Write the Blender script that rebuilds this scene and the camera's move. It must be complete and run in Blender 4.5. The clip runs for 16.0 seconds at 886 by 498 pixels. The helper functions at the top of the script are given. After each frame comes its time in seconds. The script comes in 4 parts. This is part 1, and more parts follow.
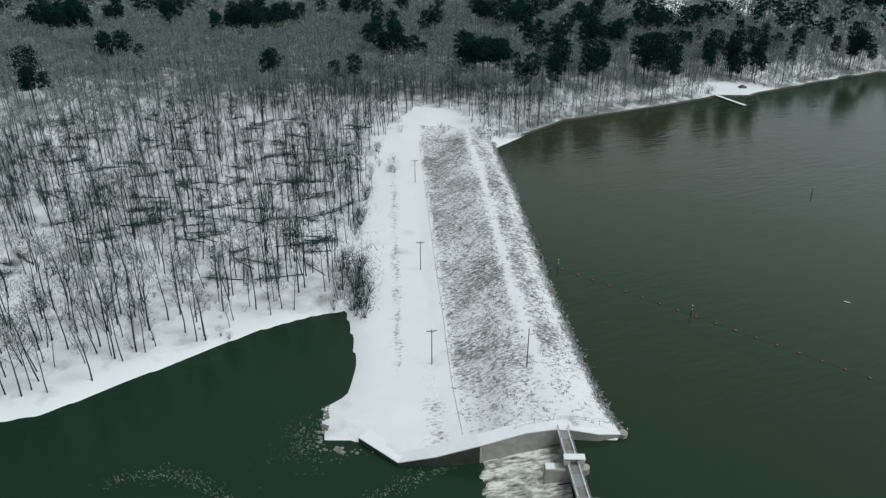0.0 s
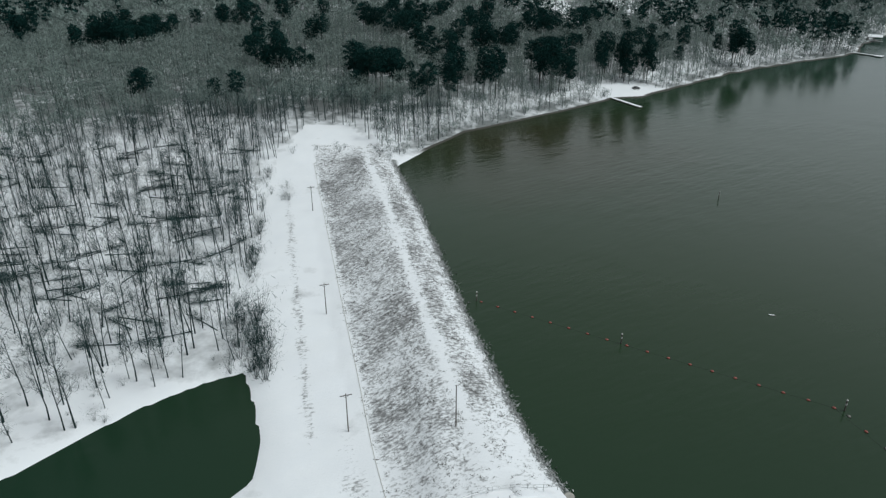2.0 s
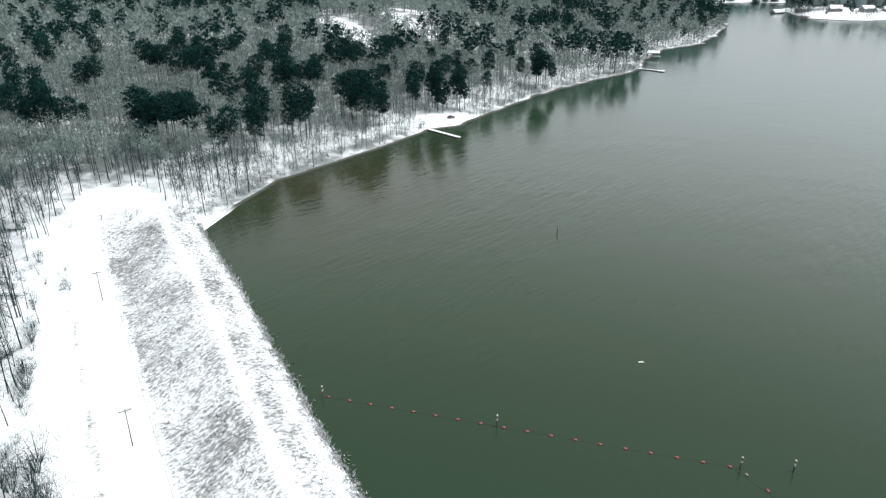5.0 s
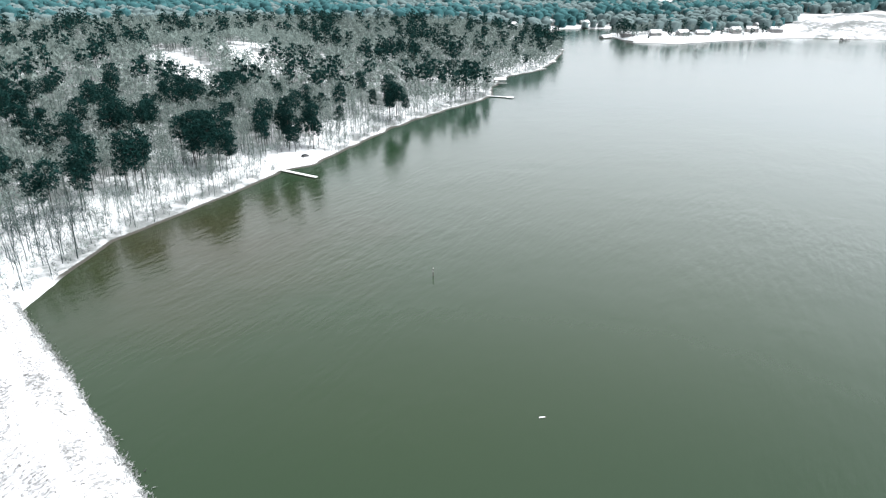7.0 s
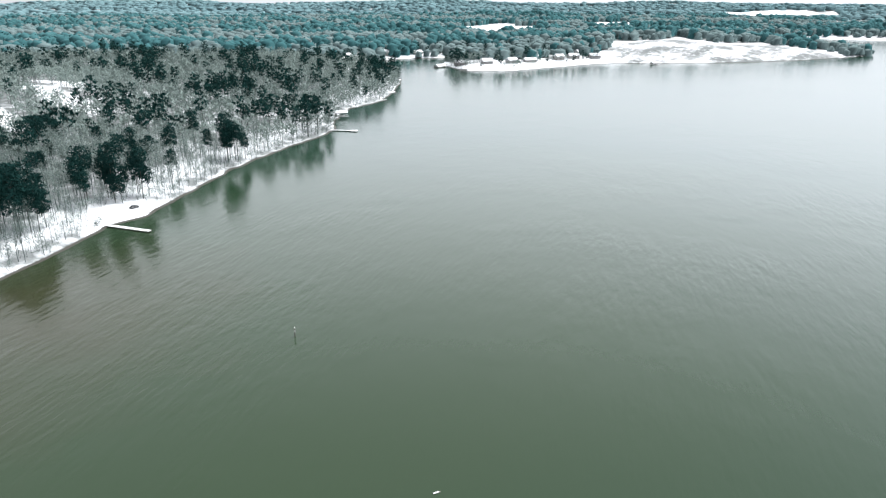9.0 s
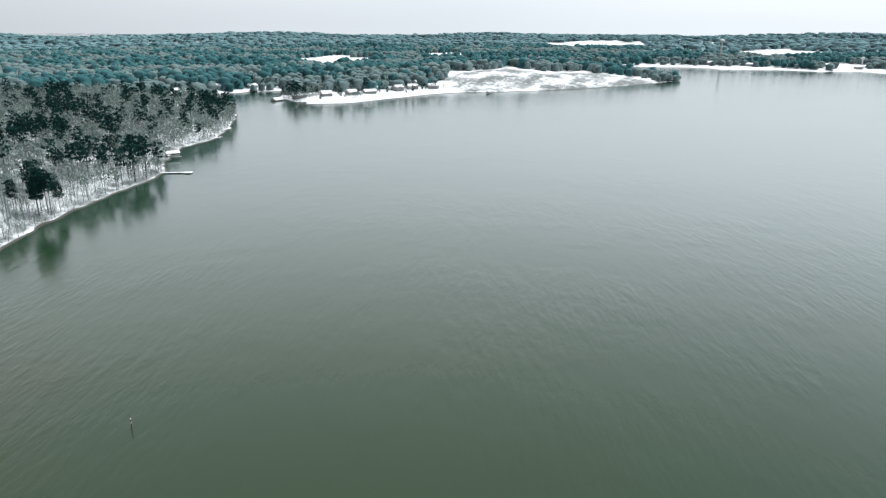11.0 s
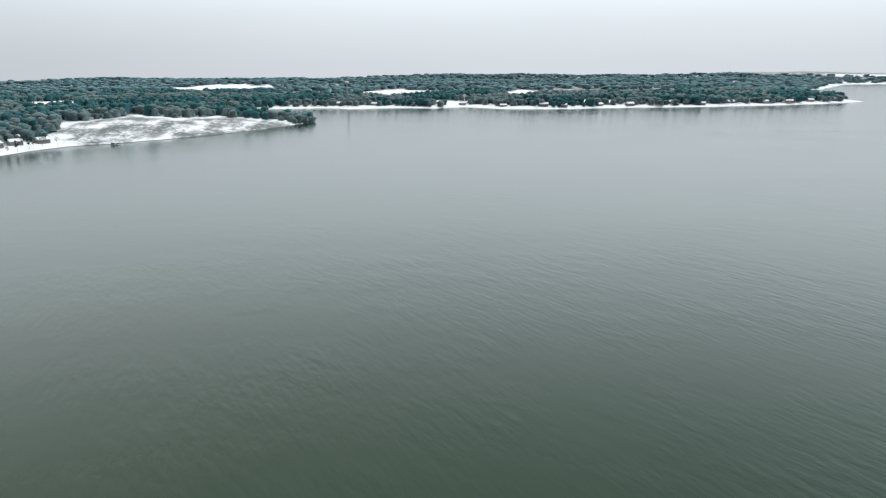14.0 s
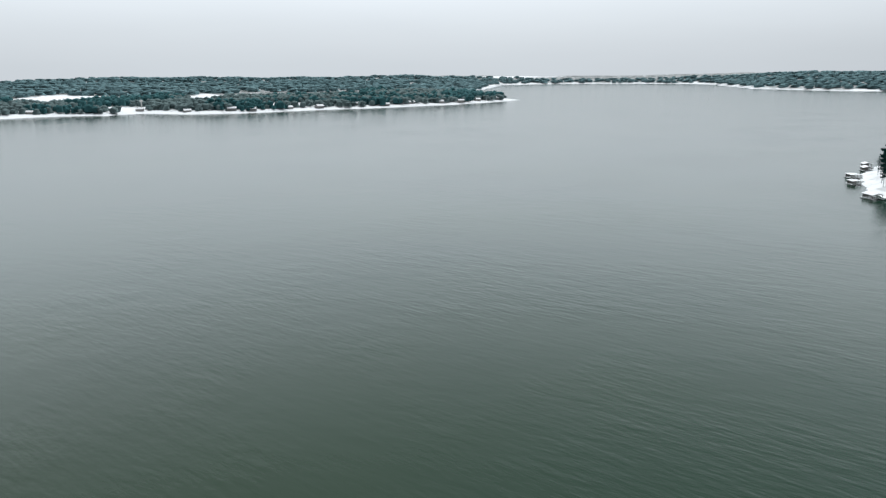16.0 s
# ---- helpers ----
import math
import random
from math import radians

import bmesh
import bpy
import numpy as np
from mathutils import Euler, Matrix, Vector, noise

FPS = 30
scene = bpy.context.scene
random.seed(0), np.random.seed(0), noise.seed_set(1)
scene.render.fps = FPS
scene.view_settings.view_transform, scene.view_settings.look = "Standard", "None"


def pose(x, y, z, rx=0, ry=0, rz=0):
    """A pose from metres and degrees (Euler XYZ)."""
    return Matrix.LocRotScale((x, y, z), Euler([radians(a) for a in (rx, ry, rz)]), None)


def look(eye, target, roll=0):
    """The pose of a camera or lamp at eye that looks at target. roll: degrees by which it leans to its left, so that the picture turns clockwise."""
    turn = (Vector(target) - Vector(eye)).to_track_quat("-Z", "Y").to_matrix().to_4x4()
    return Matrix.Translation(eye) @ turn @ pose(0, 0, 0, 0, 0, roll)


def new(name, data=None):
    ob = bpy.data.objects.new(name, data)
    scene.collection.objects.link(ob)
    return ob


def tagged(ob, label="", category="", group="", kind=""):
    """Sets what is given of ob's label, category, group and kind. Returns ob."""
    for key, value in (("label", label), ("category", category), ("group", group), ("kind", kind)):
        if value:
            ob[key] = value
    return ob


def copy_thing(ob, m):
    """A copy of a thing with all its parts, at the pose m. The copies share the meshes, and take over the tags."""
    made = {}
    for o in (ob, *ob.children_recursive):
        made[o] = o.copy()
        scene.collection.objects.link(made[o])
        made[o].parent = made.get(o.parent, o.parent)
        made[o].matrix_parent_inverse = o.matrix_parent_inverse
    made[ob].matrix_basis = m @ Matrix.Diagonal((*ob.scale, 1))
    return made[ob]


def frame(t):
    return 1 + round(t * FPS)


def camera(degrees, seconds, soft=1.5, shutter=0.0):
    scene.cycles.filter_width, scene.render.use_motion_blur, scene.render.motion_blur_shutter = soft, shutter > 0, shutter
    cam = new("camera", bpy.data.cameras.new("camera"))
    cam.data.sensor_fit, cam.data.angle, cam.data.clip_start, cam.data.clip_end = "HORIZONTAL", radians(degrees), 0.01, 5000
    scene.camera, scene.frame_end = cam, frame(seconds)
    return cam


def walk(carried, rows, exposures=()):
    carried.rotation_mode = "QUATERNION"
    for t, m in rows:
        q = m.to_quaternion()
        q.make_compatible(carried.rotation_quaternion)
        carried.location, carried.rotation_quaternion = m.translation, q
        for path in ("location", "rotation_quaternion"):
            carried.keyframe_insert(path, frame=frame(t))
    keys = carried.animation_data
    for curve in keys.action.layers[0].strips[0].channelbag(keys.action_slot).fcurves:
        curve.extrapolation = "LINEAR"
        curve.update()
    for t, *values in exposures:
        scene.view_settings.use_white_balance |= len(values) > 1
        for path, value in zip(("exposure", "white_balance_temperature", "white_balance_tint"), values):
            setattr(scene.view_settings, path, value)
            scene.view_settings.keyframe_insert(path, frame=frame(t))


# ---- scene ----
cam = camera(64.11, 16.0, soft=1.3)
# seconds, place, yaw, pitch, lean
PATH = [
    (0, 0.00, 0.00, 92.00, 0.258, -26.065, 0.236),
    (0.5, -0.47, 4.89, 92.03, -1.927, -26.018, 0.135),
    (1, -0.80, 9.96, 92.17, -4.140, -26.009, 0.123),
    (1.5, -0.98, 14.92, 92.29, -6.367, -25.980, 0.095),
    (2, -1.01, 19.97, 92.51, -8.618, -25.933, 0.043),
    (2.5, -1.07, 24.98, 92.76, -11.001, -25.882, 0.072),
    (3, -0.86, 29.81, 92.70, -13.470, -25.710, 0.085),
    (3.5, -0.23, 34.64, 92.65, -16.054, -25.443, -0.040),
    (4, 0.28, 39.58, 92.60, -18.864, -25.038, -0.003),
    (6.5, 6.36, 63.37, 92.04, -33.743, -22.470, 0.098),
    (7, 7.89, 67.67, 92.03, -36.993, -21.949, 0.123),
    (7.5, 9.53, 71.78, 92.20, -40.259, -21.474, 0.094),
    (8, 11.46, 75.85, 92.35, -43.532, -20.936, 0.132),
    (8.5, 13.58, 79.69, 92.35, -46.815, -20.321, 0.139),
    (9, 15.78, 83.37, 92.46, -50.078, -19.719, 0.115),
    (11.5, 33.88, 101.96, 92.07, -65.974, -16.812, -0.035),
    (12, 37.83, 104.31, 92.33, -69.188, -16.274, -0.130),
    (12.5, 41.76, 106.46, 92.63, -73.809, -15.731, -0.178),
    (13, 45.62, 108.38, 92.81, -79.446, -15.211, -0.308),
    (13.5, 49.63, 109.93, 92.95, -85.408, -14.715, -0.323),
    (14, 53.80, 111.17, 93.04, -91.394, -14.236, -0.476),
    (14.5, 58.01, 112.20, 93.21, -97.478, -13.989, -0.500),
    (15, 62.15, 113.17, 93.34, -103.590, -14.055, -0.532),
    (15.5, 66.30, 113.99, 93.49, -109.736, -14.147, -0.554),
    (16, 70.48, 114.83, 93.62, -115.906, -14.246, -0.522),
]


def flight(x, y, z, yaw, pitch, lean):
    a, b = radians(yaw), radians(pitch)
    ahead = Vector((-math.sin(a) * math.cos(b), math.cos(a) * math.cos(b), math.sin(b)))
    return look((x, y, z), Vector((x, y, z)) + 100 * ahead, lean)


# the clip brightens as the lake comes in view: seconds, stops, kelvin, tint
EXPOSURES = [(0, -0.28, 5900, 3), (2.5, -0.28, 5900, 3), (4, 0.12, 5950, 4), (6.5, 1.32, 6100, 9), (9, 1.25, 6050, 9), (11.5, 0.7, 5950, 6), (12.5, 0.54, 5950, 6), (16, 0.3, 5950, 6)]
walk(cam, [(t, flight(*row)) for t, *row in PATH], EXPOSURES)

# ---- world, sun and exposure ----
world = bpy.data.worlds.new("overcast_sky")
scene.world = world
world.use_nodes = True
wn, wl = world.node_tree.nodes, world.node_tree.links
wn.clear()
w_out, w_bg = wn.new("ShaderNodeOutputWorld"), wn.new("ShaderNodeBackground")
sky = wn.new("ShaderNodeTexSky")
sky.sky_type, sky.sun_disc = "NISHITA", False
sky.sun_elevation, sky.sun_rotation, sky.dust_density = radians(66), radians(110), 4.0
sky_scale = wn.new("ShaderNodeMix")
sky_scale.data_type, sky_scale.blend_type = "RGBA", "MIX"
sky_scale.inputs[0].default_value = 0.95
# cloud deck: pale grey, slightly uneven
w_co, w_map, w_noise, w_ramp = wn.new("ShaderNodeTexCoord"), wn.new("ShaderNodeMapping"), wn.new("ShaderNodeTexNoise"), wn.new("ShaderNodeValToRGB")
w_map.inputs["Scale"].default_value = (1.0, 1.0, 7.0)
w_noise.inputs["Scale"].default_value, w_noise.inputs["Detail"].default_value = 1.6, 4
w_ramp.color_ramp.elements[0].position, w_ramp.color_ramp.elements[0].color = 0.3, (3.43, 3.42, 3.43, 1)
w_ramp.color_ramp.elements[1].position, w_ramp.color_ramp.elements[1].color = 0.7, (3.67, 3.65, 3.65, 1)
# haze dims the deck towards the horizon, thicker cloud dims it overhead; it is brighter towards the veiled sun in the east-southeast
w_sep, w_up, w_mul = wn.new("ShaderNodeSeparateXYZ"), wn.new("ShaderNodeValToRGB"), wn.new("ShaderNodeMix")
w_up.color_ramp.interpolation = "EASE"
w_up.color_ramp.elements.new(0.5)
for stop, (at, value) in zip(w_up.color_ramp.elements, ((0.0, 1.0), (0.24, 2.0), (0.62, 1.05))):
    stop.position, stop.color = at, (value, value, value, 1)
w_mul.data_type, w_mul.blend_type = "RGBA", "MULTIPLY"
w_mul.inputs[0].default_value = 1.0
wl.new(w_co.outputs["Generated"], w_sep.inputs["Vector"])
wl.new(w_sep.outputs["Z"], w_up.inputs[0])
w_dot, w_side, w_both = wn.new("ShaderNodeVectorMath"), wn.new("ShaderNodeMath"), wn.new("ShaderNodeMath")
w_dot.operation, w_dot.inputs[1].default_value = "DOT_PRODUCT", (0.94, -0.34, 0.0)
w_side.operation, w_side.inputs[1].default_value, w_side.inputs[2].default_value = "MULTIPLY_ADD", 0.58, 1.0
w_both.operation = "MULTIPLY"
wl.new(w_co.outputs["Generated"], w_dot.inputs[0])
wl.new(w_dot.outputs["Value"], w_side.inputs[0])
wl.new(w_up.outputs["Color"], w_both.inputs[0])
wl.new(w_side.outputs["Value"], w_both.inputs[1])
wl.new(w_both.outputs["Value"], w_mul.inputs[7])
wl.new(w_co.outputs["Generated"], w_map.inputs["Vector"])
wl.new(w_map.outputs["Vector"], w_noise.inputs["Vector"])
wl.new(w_noise.outputs["Fac"], w_ramp.inputs["Fac"])
wl.new(sky.outputs["Color"], sky_scale.inputs[6])
wl.new(w_ramp.outputs["Color"], w_mul.inputs[6])
wl.new(w_mul.outputs[2], sky_scale.inputs[7])
wl.new(sky_scale.outputs[2], w_bg.inputs["Color"])
w_bg.inputs["Strength"].default_value = 0.1
wl.new(w_bg.outputs["Background"], w_out.inputs["Surface"])

sun = new("sun", bpy.data.lights.new("sun", "SUN"))
sun.data.energy, sun.data.angle, sun.data.color = 2.1, radians(25), (1.0, 0.96, 0.9)
sun.matrix_world = look((125, -46, 300), (0, 0, 0))


# ---- materials ----
def material(name, build):
    m = bpy.data.materials.new(name)
    m.use_nodes = True
    nodes, links = m.node_tree.nodes, m.node_tree.links
    nodes.clear()
    out, bsdf = nodes.new("ShaderNodeOutputMaterial"), nodes.new("ShaderNodeBsdfPrincipled")
    links.new(bsdf.outputs["BSDF"], out.inputs["Surface"])
    build(nodes, links, bsdf)
    return m


def noise_node(nodes, links, scale, detail=4, rough=0.6, stretch=(1, 1, 1), turn=0.0):
    co, mp, tx = nodes.new("ShaderNodeNewGeometry"), nodes.new("ShaderNodeMapping"), nodes.new("ShaderNodeTexNoise")
    mp.vector_type = "TEXTURE"
    mp.inputs["Scale"].default_value = tuple(1 / v for v in stretch)
    mp.inputs["Rotation"].default_value = (0, 0, radians(turn))
    tx.inputs["Scale"].default_value, tx.inputs["Detail"].default_value, tx.inputs["Roughness"].default_value = scale, detail, rough
    links.new(co.outputs["Position"], mp.inputs["Vector"])
    links.new(mp.outputs["Vector"], tx.inputs["Vector"])
    return tx.outputs["Fac"]


def ramp(nodes, links, fac, *stops):
    r = nodes.new("ShaderNodeValToRGB")
    while len(r.color_ramp.elements) < len(stops):
        r.color_ramp.elements.new(0.5)
    for e, (pos, col) in zip(r.color_ramp.elements, stops):
        e.position, e.color = pos, (*col, 1) if len(col) == 3 else col
    links.new(fac, r.inputs["Fac"])
    return r.outputs["Color"]


def mix(nodes, links, fac, a, b, kind="MIX"):
    m = nodes.new("ShaderNodeMix")
    m.data_type, m.blend_type = "RGBA", kind
    for socket, value in ((m.inputs[0], fac), (m.inputs[6], a), (m.inputs[7], b)):
        if isinstance(value, (int, float)):
            socket.default_value = value
        elif isinstance(value, tuple):
            socket.default_value = (*value, 1)
        else:
            links.new(value, socket)
    return m.outputs[2]


def maths(nodes, links, op, a, b):
    m = nodes.new("ShaderNodeMath")
    m.operation = op
    for socket, value in zip(m.inputs, (a, b)):
        if isinstance(value, (int, float)):
            socket.default_value = value
        else:
            links.new(value, socket)
    return m.outputs[0]


def bump(nodes, links, bsdf, height, strength, distance):
    b = nodes.new("ShaderNodeBump")
    b.inputs["Strength"].default_value, b.inputs["Distance"].default_value = strength, distance
    links.new(height, b.inputs["Height"])
    links.new(b.outputs["Normal"], bsdf.inputs["Normal"])


def simple(name, dark, light, scale, roughness=0.7, metal=0.0, relief=0.0, per_object=0.0):
    """A surface with grain between two colours and broad patches over it."""
    def build(nodes, links, bsdf):
        fine = noise_node(nodes, links, scale, 5)
        broad = noise_node(nodes, links, scale * 0.13, 3)
        col = ramp(nodes, links, fine, (0.3, dark), (0.7, light))
        col = mix(nodes, links, 0.35, col, ramp(nodes, links, broad, (0.35, dark), (0.65, light)))
        if per_object:
            info = nodes.new("ShaderNodeObjectInfo")
            isl = nodes.new("ShaderNodeNewGeometry")
            both = maths(nodes, links, "FRACT", maths(nodes, links, "ADD", info.outputs["Random"], isl.outputs["Random Per Island"]), 0)
            col = mix(nodes, links, per_object, col, ramp(nodes, links, both, (0.0, dark), (1.0, light)))
        links.new(col, bsdf.inputs["Base Color"])
        bsdf.inputs["Roughness"].default_value, bsdf.inputs["Metallic"].default_value = roughness, metal
        if roughness > 0.88:
            bsdf.inputs["Specular IOR Level"].default_value = 0.08
        if relief:
            bump(nodes, links, bsdf, fine, 0.6, relief)
    return material(name, build)


def build_ground(nodes, links, bsdf):
    """Snow over grass and leaf litter. The sheet's own layers say how much stubble and how much litter pokes through;
    the litter layer also holds the grey of twig shadow.
    """
    stub, litter = nodes.new("ShaderNodeAttribute"), nodes.new("ShaderNodeAttribute")
    stub.attribute_name, litter.attribute_name = "stubble", "litter"
    fine = noise_node(nodes, links, 1.15, 7, 0.74, (0.75, 1.35, 1), 15)
    mid = noise_node(nodes, links, 0.16, 4, 0.6)
    wide = noise_node(nodes, links, 0.035, 3)
    snow = mix(nodes, links, mid, (0.80, 0.82, 0.85), (0.88, 0.89, 0.90))
    grass = ramp(nodes, links, noise_node(nodes, links, 2.3, 4), (0.3, (0.035, 0.034, 0.033)), (0.7, (0.135, 0.13, 0.125)))
    leaf = ramp(nodes, links, noise_node(nodes, links, 0.7, 4), (0.35, (0.062, 0.074, 0.071)), (0.65, (0.140, 0.154, 0.148)))
    level = maths(nodes, links, "ADD", maths(nodes, links, "MULTIPLY", fine, 0.75), maths(nodes, links, "MULTIPLY", mid, 0.25))
    bare = maths(nodes, links, "ADD", level, maths(nodes, links, "MULTIPLY", stub.outputs["Fac"], 0.22))
    show = ramp(nodes, links, bare, (0.64, (0, 0, 0)), (0.76, (1, 1, 1)))
    col = mix(nodes, links, maths(nodes, links, "MULTIPLY", show, 0.82), snow, grass)
    lit = maths(nodes, links, "ADD", maths(nodes, links, "ADD", maths(nodes, links, "MULTIPLY", mid, 0.5), maths(nodes, links, "MULTIPLY", wide, 0.5)), maths(nodes, links, "MULTIPLY", litter.outputs["Fac"], 0.2))
    show2 = ramp(nodes, links, lit, (0.57, (0, 0, 0)), (0.74, (1, 1, 1)))
    deep = maths(nodes, links, "ADD", 0.42, maths(nodes, links, "MULTIPLY", litter.outputs["Fac"], 0.42))
    col = mix(nodes, links, maths(nodes, links, "MULTIPLY", show2, deep), col, leaf)
    # the bare wet foot of the lake's bank
    bank, spot, part_z = nodes.new("ShaderNodeAttribute"), nodes.new("ShaderNodeNewGeometry"), nodes.new("ShaderNodeSeparateXYZ")
    bank.attribute_name = "bank"
    links.new(spot.outputs["Position"], part_z.inputs["Vector"])
    level2 = maths(nodes, links, "ADD", part_z.outputs["Z"], maths(nodes, links, "MULTIPLY", fine, 0.5))
    wet = ramp(nodes, links, level2, (0.62, (1, 1, 1)), (0.78, (0, 0, 0)))
    col = mix(nodes, links, maths(nodes, links, "MULTIPLY", wet, bank.outputs["Fac"]), col, (0.045, 0.042, 0.033))
    links.new(col, bsdf.inputs["Base Color"])
    bsdf.inputs["Roughness"].default_value = 0.8
    bump(nodes, links, bsdf, fine, 0.5, 0.18)


def build_water(nodes, links, bsdf):
    """Silty green lake water with small wind ripples, and calm streaks."""
    wide = noise_node(nodes, links, 0.006, 3, 0.5)
    col = ramp(nodes, links, wide, (0.35, (0.002, 0.027, 0.016)), (0.65, (0.005, 0.030, 0.014)))
    # olive water over the shelf before the dam
    place, off = nodes.new("ShaderNodeNewGeometry"), nodes.new("ShaderNodeVectorMath")
    off.operation = "DISTANCE"
    off.inputs[1].default_value = (130, 240, 0)
    links.new(place.outputs["Position"], off.inputs[0])
    shelf = ramp(nodes, links, maths(nodes, links, "DIVIDE", off.outputs["Value"], 400), (0.2, (0.75, 0.75, 0.75)), (0.8, (0, 0, 0)))
    col = mix(nodes, links, shelf, col, (0.030, 0.046, 0.021))
    # brown silt stirred up in the shallows by the dam's far end
    spot = nodes.new("ShaderNodeNewGeometry")
    apart = nodes.new("ShaderNodeVectorMath")
    apart.operation = "DISTANCE"
    apart.inputs[1].default_value = (78, 312, 0)
    links.new(spot.outputs["Position"], apart.inputs[0])
    reach = maths(nodes, links, "ADD", apart.outputs["Value"], maths(nodes, links, "MULTIPLY", noise_node(nodes, links, 0.03, 3), 60))
    silt = ramp(nodes, links, maths(nodes, links, "DIVIDE", reach, 140), (0.3, (0.7, 0.7, 0.7)), (0.85, (0, 0, 0)))
    col = mix(nodes, links, silt, col, (0.036, 0.032, 0.014))
    links.new(col, bsdf.inputs["Base Color"])
    bsdf.inputs["Roughness"].default_value, bsdf.inputs["IOR"].default_value = 0.15, 1.36
    ripples = noise_node(nodes, links, 0.5, 3, 0.5, (0.3, 1.0, 1), 24)
    swell = noise_node(nodes, links, 0.17, 2, 0.5, (0.3, 1.0, 1), 31)
    patches = ramp(nodes, links, noise_node(nodes, links, 0.009, 3, 0.6), (0.42, (0.3, 0.3, 0.3)), (0.62, (1, 1, 1)))
    patches = maths(nodes, links, "ADD", patches, maths(nodes, links, "MULTIPLY", silt, 1.0))
    height = maths(nodes, links, "MULTIPLY", maths(nodes, links, "ADD", ripples, maths(nodes, links, "MULTIPLY", swell, 1.2)), patches)
    bump(nodes, links, bsdf, height, 0.5, 0.27)


GROUND = material("snowy_ground", build_ground)
WATER = material("lake_water", build_water)
BARK = simple("grey_bark", (0.009, 0.021, 0.021), (0.036, 0.060, 0.059), 3.0, 0.92, per_object=0.4)
TWIG = simple("bare_twigs", (0.019, 0.041, 0.040), (0.056, 0.094, 0.091), 0.3, 0.9, per_object=0.3)
# lightened copies of bark and twigs: brighter exposure is put into their colour
HILL_BARK = simple("lightened_upland_bark", (0.045, 0.062, 0.060), (0.115, 0.145, 0.138), 3.0, 0.9, per_object=0.4)
HILL_TWIG = simple("lightened_upland_twigs", (0.155, 0.195, 0.180), (0.260, 0.315, 0.288), 0.05, 0.9, per_object=0.1)
NEEDLE = simple("pine_needles", (0.005, 0.026, 0.024), (0.015, 0.052, 0.046), 0.5, 0.9, per_object=0.4)
PINE_BARK = simple("pine_bark", (0.024, 0.032, 0.030), (0.075, 0.078, 0.072), 3.0, 0.9)
# far woods: the haze of distance is mixed into these base colours
HAZED_TWIG = simple("far_bare_woods_hazed", (0.122, 0.172, 0.173), (0.163, 0.216, 0.216), 0.004, 0.95, per_object=0.06)
HAZED_NEEDLE = simple("far_pine_woods", (0.038, 0.112, 0.120), (0.062, 0.148, 0.155), 0.004, 0.95, per_object=0.06)
HAZED_RIDGE = simple("horizon_woods_hazed", (0.130, 0.222, 0.240), (0.195, 0.296, 0.312), 0.0012, 0.95, per_object=0.04)
FROST = simple("frosted_dead_weeds", (0.22, 0.225, 0.22), (0.62, 0.63, 0.63), 1.0, 0.95, per_object=0.7)
FLOAT_RED = simple("dull_red_float", (0.20, 0.045, 0.035), (0.34, 0.10, 0.075), 3.0, 0.5)
CONCRETE = simple("weathered_concrete", (0.28, 0.27, 0.24), (0.52, 0.50, 0.46), 0.7, 0.85, relief=0.02)
SNOW = simple("fresh_snow", (0.80, 0.82, 0.85), (0.90, 0.90, 0.91), 0.8, 0.8, relief=0.05)
STEEL = simple("galvanised_steel", (0.30, 0.31, 0.32), (0.52, 0.53, 0.54), 2.0, 0.45, metal=0.6)
DARK_STEEL = simple("dark_steel", (0.02, 0.022, 0.022), (0.06, 0.06, 0.058), 2.0, 0.5)
WOOD_POLE = simple("creosoted_wood", (0.05, 0.045, 0.04), (0.14, 0.12, 0.10), 2.0, 0.85)
DECK_WOOD = simple("grey_deck_wood", (0.16, 0.15, 0.14), (0.30, 0.28, 0.26), 2.0, 0.85)
PALE = simple("weathered_white_plastic", (0.42, 0.42, 0.40), (0.68, 0.67, 0.64), 3.0, 0.5)
WALL_PAINT = simple("muted_house_paint", (0.20, 0.20, 0.20), (0.45, 0.43, 0.40), 0.08, 0.8, per_object=0.8)
GLASS = simple("dark_window_glass", (0.01, 0.012, 0.014), (0.03, 0.033, 0.036), 0.4, 0.08)
CAR_PAINT = simple("dark_car_paint", (0.015, 0.016, 0.018), (0.03, 0.03, 0.034), 1.0, 0.25)
RUBBER = simple("black_rubber", (0.012, 0.012, 0.012), (0.03, 0.03, 0.03), 3.0, 0.8)
STONE = simple("riprap_stone", (0.12, 0.12, 0.115), (0.34, 0.33, 0.31), 1.0, 0.9, per_object=0.6)
FOAM = simple("churned_foam", (0.30, 0.29, 0.24), (0.72, 0.70, 0.64), 1.3, 0.6, relief=0.15)
STRAW = simple("dry_grass", (0.065, 0.064, 0.060), (0.22, 0.21, 0.195), 1.0, 0.95, per_object=0.6)

# ---- plan of the shores ----
DAM_EDGE = [(23.2, 20), (23.2, 105.6), (33.6, 105.2), (34, 108), (32, 117), (30, 137), (28, 162), (26, 197), (24, 240), (20, 283)]
NORTH_SHORE = [(36, 304), (55, 325), (74, 335), (95, 346), (118, 358), (143, 374), (162, 376), (192, 395), (233, 420), (265, 435),
               (305, 451), (338, 461), (362, 474), (376, 492), (420, 530), (440, 540), (488, 551), (545, 590), (600, 632), (648, 678)]
COVE = [(655, 720), (700, 790), (760, 850), (800, 860), (850, 845), (895, 815), (870, 790), (800, 745), (772, 701), (754, 662), (781, 621)]
FIELD_SHORE = [(852, 606), (928, 591), (985, 570), (1017, 526), (1065, 480), (1132, 427), (1228, 376), (1333, 337), (1400, 308)]
